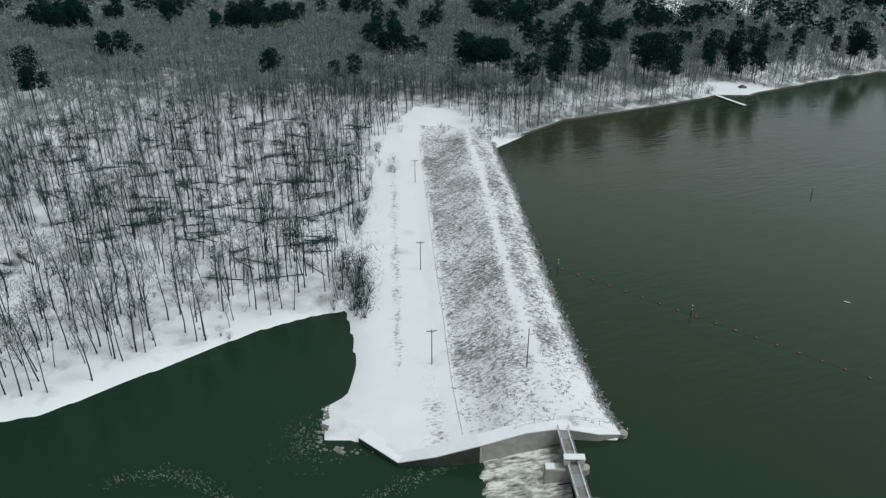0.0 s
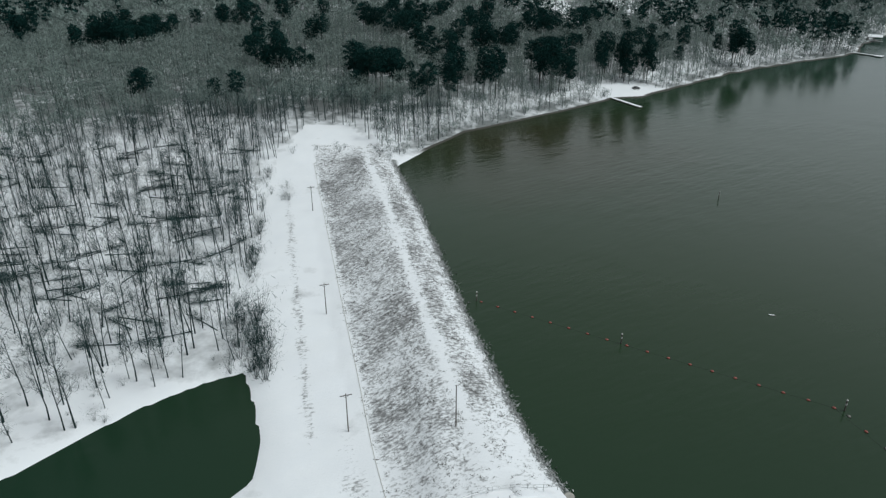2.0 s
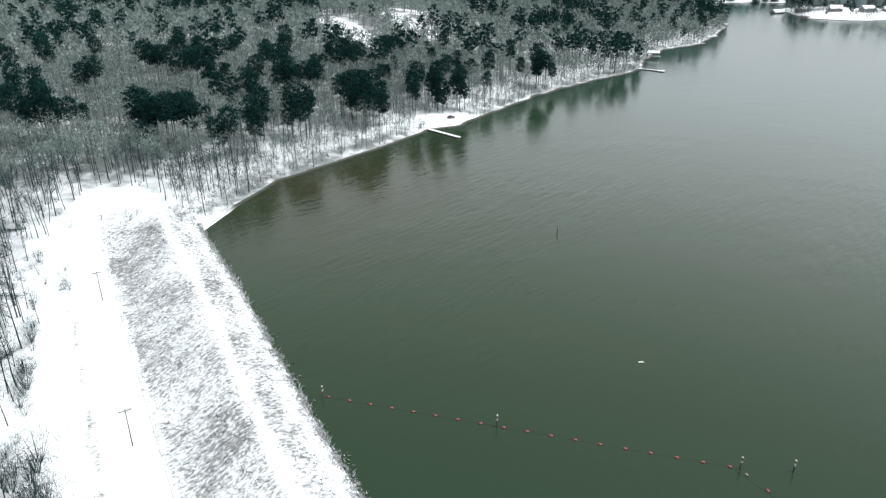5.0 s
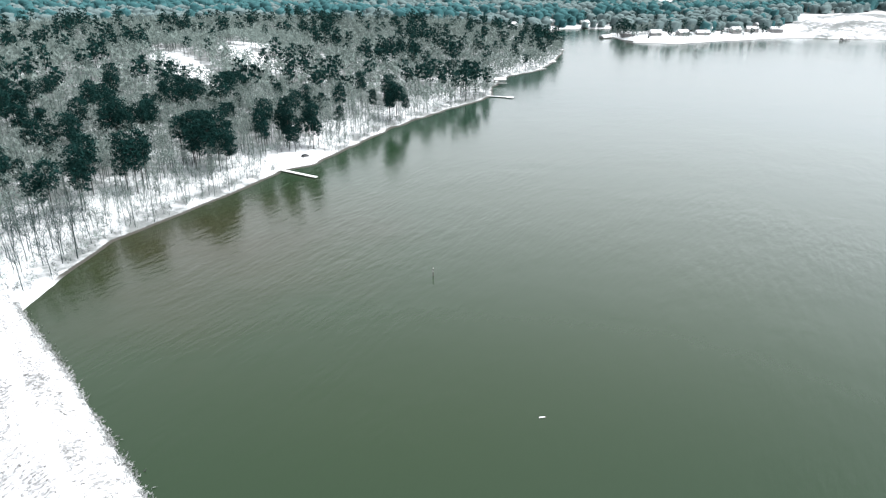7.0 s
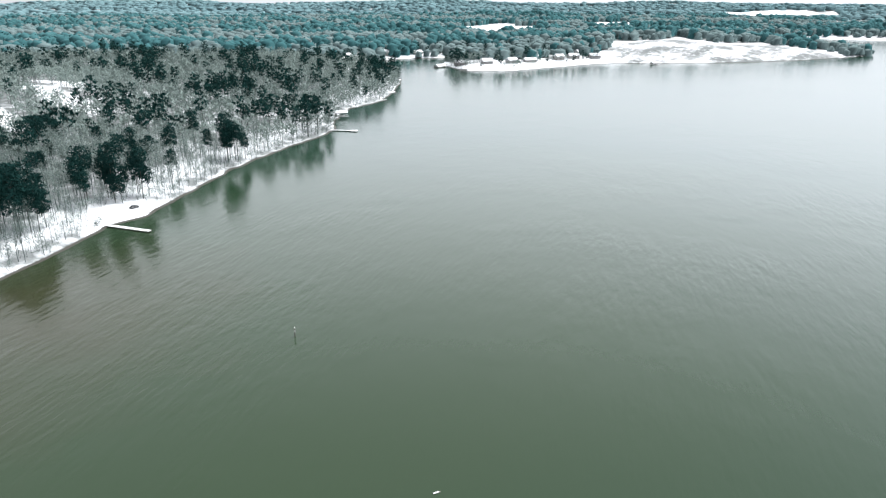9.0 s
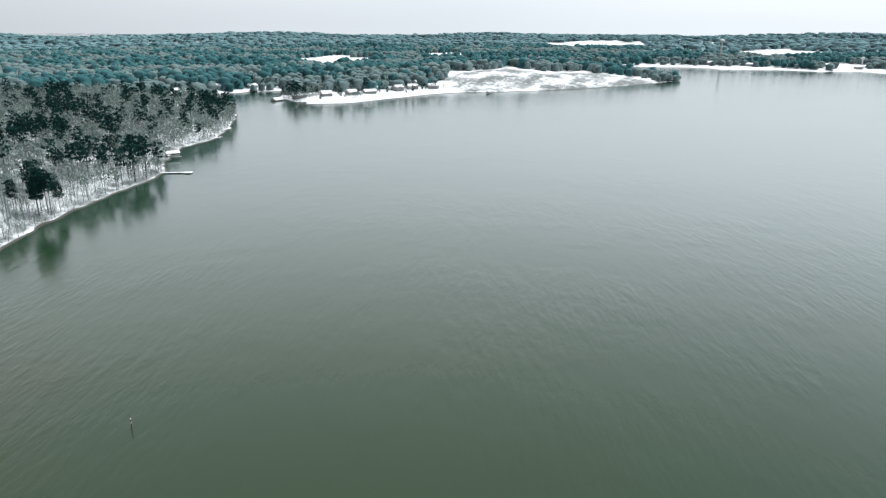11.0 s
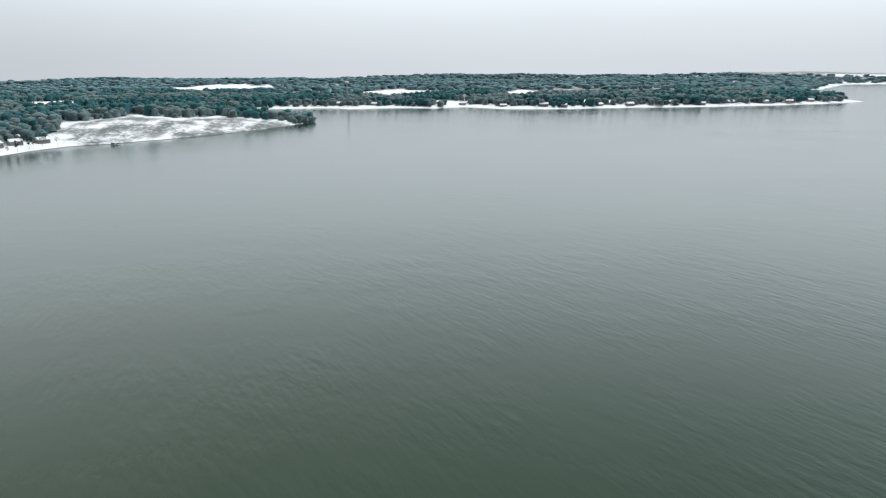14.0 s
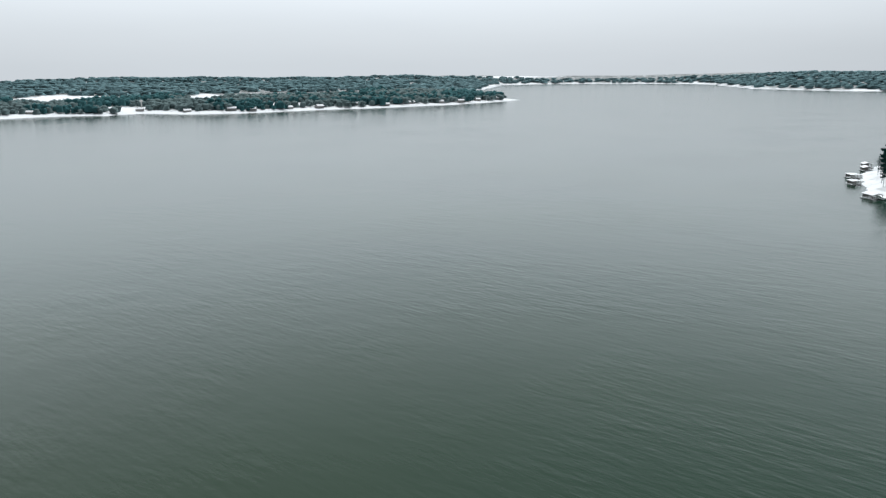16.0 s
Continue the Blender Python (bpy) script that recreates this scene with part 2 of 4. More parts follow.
EAST_SHORE = [(1450, 350), (1540, 470), (1700, 600), (1840, 520), (1875, 375), (1835, 300), (1868, 180), (1835, 88), (1880, 10), (1780, -75),
              (1752, -180), (1760, -275), (1788, -400), (1784, -508), (1800, -650), (1838, -820), (1893, -960), (1970, -1075)]
FAR_SHORE = [(2200, -1090), (2900, -1450), (3400, -1800), (3800, -2080), (3830, -2300), (3750, -2600), (3500, -2850), (3200, -3050), (2900, -2900),
             (2300, -2480), (1960, -2436), (1766, -2543), (1500, -2620), (1000, -2200)]
SOUTH_SHORE = [(620, -1100), (560, -800), (520, -620), (478, -500), (425, -425), (390, -392), (370, -396), (320, -380), (240, -310), (140, -180), (80, -60)]
LAKE = DAM_EDGE + NORTH_SHORE + COVE + FIELD_SHORE + EAST_SHORE + FAR_SHORE + SOUTH_SHORE
RIVER = [(-170, 40), (-130, 90), (-90, 113), (-83, 115), (-72, 125), (-58, 137), (-47, 147), (-34, 154.5), (-26, 157), (-22.5, 144), (-20.5, 133), (-21.5, 122),
         (-25.5, 118), (-24, 108), (-17.2, 107.9), (-8.7, 101.8), (-1.8, 101.6), (6.6, 102.5), (20.9, 106.2), (23, 106.8), (23, 20), (0, 0), (-60, -20)]
RIVER_Z, CREST_Z = -3.0, 3.0


def signed(poly, x, y):
    """Distance to the outline, positive outside it."""
    best, inside = np.full(x.shape, 1e12), np.zeros(x.shape, bool)
    for (ax, ay), (bx, by) in zip(poly, poly[1:] + poly[:1]):
        dx, dy = bx - ax, by - ay
        k = np.clip(((x - ax) * dx + (y - ay) * dy) / (dx * dx + dy * dy), 0, 1)
        best = np.minimum(best, (x - ax - k * dx) ** 2 + (y - ay - k * dy) ** 2)
        inside ^= ((ay > y) != (by > y)) & (x < (bx - ax) * (y - ay) / (by - ay + 1e-9) + ax)
    return np.where(inside, -1, 1) * np.sqrt(best)


def step(a, b, v):
    k = np.clip((v - a) / (b - a), 0, 1)
    return k * k * (3 - 2 * k)


def waves(x, y, size, seed, octaves=4):
    """Soft uneven ground, about -1 to 1, from turned sines."""
    out, amp, total = 0, 1.0, 0
    for n in range(octaves):
        r = random.Random(seed * 31 + n)
        for _ in range(3):
            a, p = r.uniform(0, math.tau), r.uniform(0, math.tau)
            out = out + amp * np.sin((x * math.cos(a) + y * math.sin(a)) * math.tau / size * r.uniform(0.7, 1.3) + p)
        total += amp * 1.8
        amp, size = amp * 0.55, size * 0.47
    return out / total


def edge_x(y):
    """The dam's waterline."""
    return np.interp(y, [b for a, b in DAM_EDGE[3:]], [a for a, b in DAM_EDGE[3:]])


def toe_x(y):
    """The line at the foot of the dam's grassy back."""
    return np.interp(y, [100, 125, 152, 188, 243, 292], [4.6, 1.5, -0.5, -3.5, -7.8, -11.7])


def ground(x, y):
    """Height of the land and of the beds below the waters."""
    wob = waves(x, y, 26, 5, 3) * np.clip(np.hypot(x - 20, y - 190) / 160 - 0.6, 0, 2.2)
    d = signed(LAKE, x, y) + wob
    far = np.hypot(x, y - 60)
    land = 0.7 * step(0, 2.5, d) + 9 * (1 - np.exp(-np.maximum(d - 4, 0) / 42)) + 5 * step(40, 300, d) * (1 + waves(x, y, 420, 9))
    land = land + 34 * step(1700, 4500, far) * step(0, 500, d) * (0.8 + 0.5 * waves(x, y, 1500, 3))
    land = land + 10 * np.exp(-(((x - 1230) / 190) ** 2 + ((y - 590) / 150) ** 2)) * step(0, 90, d)
    land = land + 9 * np.exp(-(((x - 225) / 90) ** 2 + ((y - 700) / 80) ** 2))
    bed = np.maximum(-7, d * 0.4)
    out = np.where(d > 0, land, bed)
    # the low ground below the dam
    low = -2.0 + 0.35 * waves(x, y, 30, 7) + 2.2 * step(60, 220, -x) + 1.5 * step(220, 330, y)
    north = step(262, 335, y + 0.12 * x + 4 * waves(x, y, 60, 4))
    west = step(16, 4, x)
    low_here = west * (1 - north)
    out = np.where(d > 0, out * (1 - low_here) + low * low_here, out)
    # the dam
    e, t = edge_x(y), toe_x(y)
    s = (e - x)
    back = np.clip((x - t) / np.maximum(e - 11 - t, 1), 0, 1)
    prof = np.where(s < 8, 0.05 + 0.36 * s, np.where(s < 12, CREST_Z, -1.6 + (CREST_Z + 1.6) * step(0, 1, back)))
    on = (y > 106.3) & (y < 330) & (x > t - 2) & (s > -0.5)
    fade = step(330, 285, y)
    out = np.where(on, np.maximum(prof, out) * fade + out * (1 - fade), out)
    # the river's bed and banks
    r = signed(RIVER, x, y)
    out = np.where(r < 7, np.where(r < 0, np.maximum(RIVER_Z - 3, RIVER_Z - 0.1 + r * 0.5), RIVER_Z + (out - RIVER_Z) * np.where((x > -18) & (y < 109), step(0.2, 1.6, r), step(-1.5, 6, r))), out)
    # bare concrete and water south of the abutment
    out = np.where((y < 95) & (x > -30) & (x < 60) & (y > -40), np.minimum(out, -5), out)
    return out


def height_at(x, y):
    return float(ground(np.array([float(x)]), np.array([float(y)]))[0])


PATCHES = [(186, 632, 14, 70), (247, 655, 13, 64), (288, 755, 12, 52), (270, 1100, 20, 14), (-150, 900, 30, 12), (100, 1250, 40, 12)]
FIELDS = [(1120, 560, 135, 85), (1235, 440, 120, 75), (1300, 372, 60, 32), (1135, 445, 75, 55),
          (1960, 70, 60, 90), (1900, -330, 55, 60), (815, 655, 55, 30), (880, 622, 60, 24), (950, 606, 60, 24), (720, 850, 60, 24), (4250, -2500, 150, 250)]
# long snowy fields that run away from the lake: middle, half length, half width
FAR_FIELDS = [(1500, 1160, 250, 105), (1850, 1040, 230, 75), (1640, 765, 220, 80), (2440, 190, 260, 130), (2330, -200, 230, 70), (2900, 900, 300, 200)]


def open_ground(x, y):
    """1 where no trees grow: the dam, its bench, fields, clearings and the strip along the water."""
    d = signed(LAKE, x, y)
    out = step(3.2, 1.2, d + 1.6 * waves(x, y, 17, 21))
    out = np.maximum(out, (x > 1745) * step(34, 22, d + 14 * waves(x, y, 170, 23)))
    west_edge = np.interp(y, [100, 176, 186, 196, 237, 282, 302, 330], [-34, -26, -31, -26, -27.5, -30.5, -22, -13])
    out = np.maximum(out, ((x > west_edge + 1.5 * waves(x, y, 12, 2)) & (x < 30) & (y < 326 - np.maximum(x - 3, 0) * 1.9) & (y > 60)) * 1.0)
    out = np.maximum(out, step(5, 1, signed(RIVER, x, y)))
    for cx, cy, rx, ry in PATCHES + FIELDS:
        out = np.maximum(out, step(1.15, 0.85, np.hypot((x - cx) / rx, (y - cy) / ry) + 0.25 * waves(x, y, max(rx, ry), 6)))
    for cx, cy, long_, wide in FAR_FIELDS:
        a = math.atan2(cy - 100, cx - 50)
        u, v = (x - cx) * math.cos(a) + (y - cy) * math.sin(a), (y - cy) * math.cos(a) - (x - cx) * math.sin(a)
        out = np.maximum(out, step(1.1, 0.9, np.hypot(u / long_, v / wide) + 0.22 * waves(x, y, 150, 16)))
    out = np.maximum(out, step(1.2, 0.8, np.hypot((x - 162) / 26, (y - 384) / 9)))
    return out


# ---- helpers for meshes ----
def fast_mesh(name, verts, tris, mats, index=None, smooth=False):
    me = bpy.data.meshes.new(name)
    verts, tris = np.asarray(verts, np.float32), np.asarray(tris, np.int32)
    me.vertices.add(len(verts))
    me.vertices.foreach_set("co", verts.ravel())
    size = tris.shape[1]
    me.loops.add(tris.size)
    me.loops.foreach_set("vertex_index", tris.ravel())
    me.polygons.add(len(tris))
    me.polygons.foreach_set("loop_start", np.arange(0, tris.size, size, dtype=np.int32))
    me.polygons.foreach_set("loop_total", np.full(len(tris), size, np.int32))
    for m in mats:
        me.materials.append(m)
    if index is not None:
        me.polygons.foreach_set("material_index", np.asarray(index, np.int32))
    if smooth:
        me.polygons.foreach_set("use_smooth", np.ones(len(tris), bool))
    me.update(calc_edges=True)
    return me


def part(name, bm, mat, parent=None, label=""):
    me = bpy.data.meshes.new(name)
    bm.to_mesh(me)
    bm.free()
    me.materials.append(mat)
    ob = new(name, me)
    ob.parent = parent
    if label:
        tagged(ob, label)
    return ob


def thing(name, m, label, category, group="", kind=""):
    ob = new(name)
    ob.empty_display_size = 0.5
    ob.matrix_world = m
    return tagged(ob, label, category, group, kind)


def add_box(bm, x0, y0, z0, x1, y1, z1, bevel=0.0):
    m = Matrix.LocRotScale(((x0 + x1) / 2, (y0 + y1) / 2, (z0 + z1) / 2), None, (abs(x1 - x0), abs(y1 - y0), abs(z1 - z0)))
    made = bmesh.ops.create_cube(bm, size=1, matrix=m)
    if bevel:
        edges = list({e for v in made["verts"] for e in v.link_edges})
        bmesh.ops.bevel(bm, geom=edges, offset=bevel, segments=1, affect="EDGES")
    return bm


def add_rod(bm, a, b, r0, r1=None, sides=8):
    a, b = Vector(a), Vector(b)
    m = Matrix.Translation((a + b) / 2) @ (b - a).to_track_quat("Z", "Y").to_matrix().to_4x4()
    bmesh.ops.create_cone(bm, cap_ends=True, segments=sides, radius1=r0, radius2=r0 if r1 is None else r1, depth=(b - a).length, matrix=m)
    return bm


def box(*args, **kw):
    return add_box(bmesh.new(), *args, **kw)


def rod(*args, **kw):
    return add_rod(bmesh.new(), *args, **kw)


# ---- ground sheet ----
def spread(lo, hi, a, b, fine, grow_lo, grow_hi):
    left, right = [a], [b]
    while left[-1] > lo:
        left.append(left[-1] - max(fine, fine + (a - left[-1]) * grow_lo))
    while right[-1] < hi:
        right.append(right[-1] + max(fine, fine + (right[-1] - b) * grow_hi))
    return np.array(left[:0:-1] + list(np.arange(a, b, fine)) + right)


gx = spread(-3500, 5000, -100, 60, 1.6, 0.07, 0.024)
gy = spread(-4500, 5000, 96, 335, 1.6, 0.045, 0.022)
GX, GY = np.meshgrid(gx, gy)
GZ = ground(GX, GY)
nx, ny = len(gx), len(gy)
ids = np.arange(nx * ny).reshape(ny, nx)
quads = np.stack([ids[:-1, :-1], ids[:-1, 1:], ids[1:, 1:], ids[1:, :-1]], -1).reshape(-1, 4)
me = fast_mesh("ground", np.stack([GX, GY, GZ], -1).reshape(-1, 3), quads, [GROUND], smooth=True)
E_, T_ = edge_x(GY), toe_x(GY)
stub = step(-1.0, 1.5, GX - T_) * step(-1, 1, E_ - GX) * step(98, 103, GY) * step(312, 292, GY)
track = np.exp(-(((E_ - 10.8 - GX) / 1.3) ** 2))
stub = stub * (1 - 0.8 * track) * np.where(E_ - GX < 4.5, 0.72, 0.9) * (0.68 + 0.32 * step(112, 145, GY)) * (1.0 + 0.25 * waves(GX, GY, 40, 13))
bench = np.exp(-(((GX - T_ + 11.5) / 1.6) ** 2)) * step(118, 140, GY) * step(290, 260, GY) * 0.8 + np.exp(-(((GX - T_ + 5) / 3.0) ** 2)) * step(140, 118, GY) * 0.75
stub = np.maximum(stub, bench)
woods = 1 - open_ground(GX, GY)
fields = np.zeros_like(GX)
for cx, cy, rx, ry in FIELDS[:4]:
    fields = np.maximum(fields, step(1.1, 0.7, np.hypot((GX - cx) / rx, (GY - cy) / ry)))
stub = np.maximum(stub, np.clip(fields * (0.85 + 1.5 * waves(GX + 0.6 * GY, GY * 2.2, 120, 18)), 0, 1.15))
D_ = signed(LAKE, GX, GY)
beach = step(1.25, 0.8, np.hypot((GX - 160) / 30, (GY - 383) / 12))
upland = np.maximum(step(300, 360, GY), step(500, 700, GX))
# raised under the uplands and bank, so twig shadow is greyed into the snow
litter_and_shade = woods * (0.42 + 0.78 * step(18, 60, D_) * upland)
litter_and_shade = np.maximum(litter_and_shade, 1.05 * step(20, 6, D_) * step(0.2, 1.5, D_) * step(292, 304, GY) * (GX < 700) * (1 - beach))
for name, values in (("bank", step(296, 304, GY) * (GX > 20)), ("stubble", stub), ("litter", np.maximum(litter_and_shade, fields * (0.95 + 1.0 * waves(GX, GY, 75, 17))))):
    layer = me.attributes.new(name, "FLOAT", "POINT")
    layer.data.foreach_set("value", np.clip(values, 0, 1.2).astype(np.float32).ravel())
tagged(new("ground", me), "snow-covered ground with grass stubble and leaf litter", "ground", kind="structure")


def sheet(name, outline, z, label):
    bm = bmesh.new()
    vs = [bm.verts.new((x, y, z)) for x, y in outline]
    es = [bm.edges.new((a, b)) for a, b in zip(vs, vs[1:] + vs[:1])]
    bmesh.ops.triangle_fill(bm, use_beauty=True, edges=es)
    for f in bm.faces:
        f.normal_update()
        if f.normal.z < 0:
            f.normal_flip()
    return tagged(part(name, bm, WATER), label, "water", kind="structure")


sheet("water_lake", [(23.1, -60), (23.1, 105.9), (30, 107), (26, 117), (22, 160), (18, 240), (14, 283), (25, 320), (150, 420), (400, 600), (600, 800), (700, 1000), (1100, 1000),
                     (1100, 620), (1450, 460), (1700, 700), (2050, 600), (2100, -900), (3000, -1300), (4200, -1900), (4300, -3000), (3400, -3400), (1500, -3000),
                     (300, -1200), (250, -450), (60, -200)],
      0.0, "calm dark green lake water with small ripples")
sheet("water_river", [(-260, 20), (-130, 130), (-80, 140), (-40, 170), (-15, 165), (-14, 105), (22.9, 108), (22.9, -40), (-60, -80)], RIVER_Z, "dark green tailwater pool below the dam")


# ---- trees ----
def prism(a, b, ra, rb, sides):
    """Corners and triangles of a tapered stick."""
    a, b = np.array(a, float), np.array(b, float)
    w = (b - a) / (np.linalg.norm(b - a) + 1e-9)
    u = np.cross(w, (0.31, 0.95, 0.07))
    u /= np.linalg.norm(u)
    v = np.cross(w, u)
    ang = np.arange(sides) * math.tau / sides
    ring = np.cos(ang)[:, None] * u + np.sin(ang)[:, None] * v
    verts = np.concatenate([a + ra * ring, b + rb * ring])
    k = np.arange(sides)
    n = (k + 1) % sides
    return verts, np.concatenate([np.stack([k, n, n + sides], 1), np.stack([k, n + sides, k + sides], 1)])


def gather(pieces):
    verts, tris, at = [], [], 0
    for v, t in pieces:
        verts.append(v)
        tris.append(t + at)
        at += len(v)
    return np.concatenate(verts), np.concatenate(tris)


def slivers(rng, count, centre, spread_, length, width, up=0.35):
    """Thin three-cornered twigs or needle tufts round a place."""
    c = centre + rng.normal(0, 1, (count, 3)) * spread_
    way = rng.normal(0, 1, (count, 3))
    way[:, 2] = np.abs(way[:, 2]) * 0.7 + up
    way /= np.linalg.norm(way, axis=1)[:, None]
    side = np.cross(way, rng.normal(0, 1, (count, 3)))
    side /= np.linalg.norm(side, axis=1)[:, None] + 1e-9
    ln = length * rng.uniform(0.6, 1.4, (count, 1))
    wd = width * rng.uniform(0.6, 1.4, (count, 1))
    verts = np.stack([c - side * wd, c + side * wd, c + way * ln], 1).reshape(-1, 3)
    return verts, np.arange(count * 3).reshape(-1, 3)


def bare_tree(seed, tall, limbs, twigs, twig_len=1.5, twig_wide=0.035, sides=5):
    """A leafless forest tree: a long straight trunk, steep limbs in its upper half, and the fine twigs of a narrow crown."""
    rng = np.random.default_rng(seed)
    lean = rng.normal(0, 0.04, 2)
    levels = (0, 0.2, 0.45, 0.7, 0.95)
    knots = [np.array([lean[0] * k * tall + rng.normal(0, 0.12) * (k > 0), lean[1] * k * tall + rng.normal(0, 0.12) * (k > 0), tall * k]) for k in levels]
    thick = tall * 0.0095
    wood = [prism(knots[n], knots[n + 1], thick * (1.1 - 0.22 * n), thick * (0.88 - 0.22 * n), sides) for n in range(4)]
    fine = []
    for n in range(limbs):
        k = rng.uniform(0.38, 0.93)
        start = np.array([np.interp(k, levels, [p[i] for p in knots]) for i in range(3)])
        a, reach = rng.uniform(0, math.tau), tall * rng.uniform(0.1, 0.2) * (1.35 - k * 0.6)
        mid = start + np.array([math.cos(a) * reach * 0.5, math.sin(a) * reach * 0.5, reach * 0.6])
        end = mid + np.array([math.cos(a) * reach * 0.35, math.sin(a) * reach * 0.35, reach * 0.8]) + rng.normal(0, 0.2, 3)
        wood.append(prism(start, mid, thick * 0.4 * (1.3 - k), thick * 0.28 * (1.3 - k), 3))
        wood.append(prism(mid, end, thick * 0.28 * (1.3 - k), thick * 0.08, 3))
        share = max(2, twigs // limbs)
        fine.append(slivers(rng, share // 2, mid, reach * 0.25, twig_len, twig_wide))
        fine.append(slivers(rng, share - share // 2, end, reach * 0.3, twig_len, twig_wide))
    return gather(wood), gather(fine)


def crown_tree(seed, tall, limbs, twigs, twig_len, twig_wide, reach=0.2):
    """A leafless tree of the uplands: a stem, a few limbs, and a rounded cloud of fine twigs."""
    rng = np.random.default_rng(seed)
    fork = np.array([rng.normal(0, 0.4), rng.normal(0, 0.4), tall * 0.55])
    wood = [prism((0, 0, -0.3), fork, tall * 0.011, tall * 0.008, 4), prism(fork, fork + (0, 0, tall * 0.32), tall * 0.007, tall * 0.002, 3)]
    for n in range(limbs):
        a = rng.uniform(0, math.tau)
        tip = fork + np.array([math.cos(a) * tall * reach * 0.8, math.sin(a) * tall * reach * 0.8, tall * rng.uniform(0.12, 0.3)])
        wood.append(prism(fork - (0, 0, tall * rng.uniform(0, 0.15)), tip, tall * 0.005, tall * 0.0015, 3))
    way = rng.normal(0, 1, (twigs, 3))
    way /= np.linalg.norm(way, axis=1)[:, None]
    way *= rng.uniform(0.25, 1, (twigs, 1)) ** 0.6
    centres = np.array([0, 0, tall * 0.66]) + way * tall * np.array([reach, reach, 0.24])
    return gather(wood), slivers(rng, twigs, centres, 0.12, twig_len, twig_wide)


def pine_tree(seed, tall, clumps, tufts, size=0.9, width=0.16, low=0.5):
    """A loblolly-like pine: a bare straight trunk and a broad rounded crown of needle clumps on short limbs."""
    rng = np.random.default_rng(seed)
    top = np.array([rng.normal(0, 0.3), rng.normal(0, 0.3), tall])
    thick = tall * 0.011
    wood = [prism((0, 0, 0), top * 0.5, thick, thick * 0.7, 6), prism(top * 0.5, top * 0.97, thick * 0.7, thick * 0.15, 6)]
    fine = []
    for n in range(clumps):
        k = low + (1 - low) * (n + rng.uniform(0, 1)) / clumps
        a = n * 2.4 + rng.uniform(-0.5, 0.5)
        dome = math.sqrt(max(0.03, 1 - ((k - low - 0.12) / (1.02 - low - 0.12)) ** 2)) if k > low + 0.12 else 0.75
        reach = tall * 0.185 * dome * rng.uniform(0.45, 1.08)
        end = top * k + np.array([math.cos(a) * reach, math.sin(a) * reach, reach * 0.2])
        wood.append(prism(top * (k - 0.03), end, thick * 0.25, thick * 0.08, 3))
        fine.append(slivers(rng, tufts, end, np.array([tall * 0.042, tall * 0.042, tall * 0.022]), size, width, 0.15))
    return gather(wood), gather(fine)


def dome_tree(seed, tall, wide, sprays=4):
    """A crown on the far shore: an uneven lumpy dome that comes down to the brush."""
    r = np.random.default_rng(seed)
    rows_ = []
    for k, (h, w) in enumerate(((0.05, 0.95), (0.74, 0.9))):
        a = np.arange(5) * math.tau / 5 + 0.6 * k + r.normal(0, 0.25, 5)
        q = tall * wide * w * r.uniform(0.7, 1.25, 5)
        rows_.append(np.stack([np.cos(a) * q, np.sin(a) * q, tall * h + r.normal(0, tall * 0.07, 5)], 1))
    v = np.concatenate(rows_ + [np.array([[r.normal(0, 1.2), r.normal(0, 1.2), tall]])])
    t = []
    for n in range(5):
        t += [(n, (n + 1) % 5, 5 + (n + 1) % 5), (n, 5 + (n + 1) % 5, 5 + n), (5 + n, 5 + (n + 1) % 5, 10)]
    crown = gather([(v, np.array(t)), slivers(r, sprays, np.array([0, 0, tall * 0.72]), tall * np.array([wide * 0.5, wide * 0.5, 0.1]), tall * 0.24, tall * 0.05)])
    return prism((0, 0, -0.5), (0, 0, tall * 0.3), tall * 0.012, tall * 0.01, 3), crown


def planted(name, kind_list, spots, mats, label, category):
    """ONE joined mesh of many trees, too many to count. kind_list: (wood, fine) shapes; spots: rows of x, y, z, size, turn, kind."""
    verts, tris, index, at = [], [], [], 0
    spots = np.asarray(spots)
    for n, shape in enumerate(kind_list):
        mine = spots[spots[:, 5].astype(int) == n]
        if not len(mine):
            continue
        c, s = np.cos(mine[:, 4]), np.sin(mine[:, 4])
        for slot, (v, t) in enumerate(shape):
            x = (v[None, :, 0] * c[:, None] - v[None, :, 1] * s[:, None]) * mine[:, 3:4] + mine[:, 0:1]
            y = (v[None, :, 0] * s[:, None] + v[None, :, 1] * c[:, None]) * mine[:, 3:4] + mine[:, 1:2]
            z = v[None, :, 2] * mine[:, 3:4] + mine[:, 2:3]
            verts.append(np.stack([x, y, z], -1).reshape(-1, 3))
            tris.append((t[None] + np.arange(len(mine))[:, None, None] * len(v) + at).reshape(-1, 3))
            index.append(np.full(len(mine) * len(t), slot))
            at += len(mine) * len(v)
    me = fast_mesh(name, np.concatenate(verts), np.concatenate(tris), mats, np.concatenate(index), smooth=name.startswith("far"))
    return tagged(new(name, me), label, category, kind="stuff")


def scatter(rng, x0, x1, y0, y1, gap):
    """Uneven spots about one gap apart."""
    xs, ys = np.meshgrid(np.arange(x0, x1, gap), np.arange(y0, y1, gap))
    x = xs.ravel() + rng.uniform(-0.55, 0.55, xs.size) * gap
    y = ys.ravel() + rng.uniform(-0.55, 0.55, xs.size) * gap
    return x, y


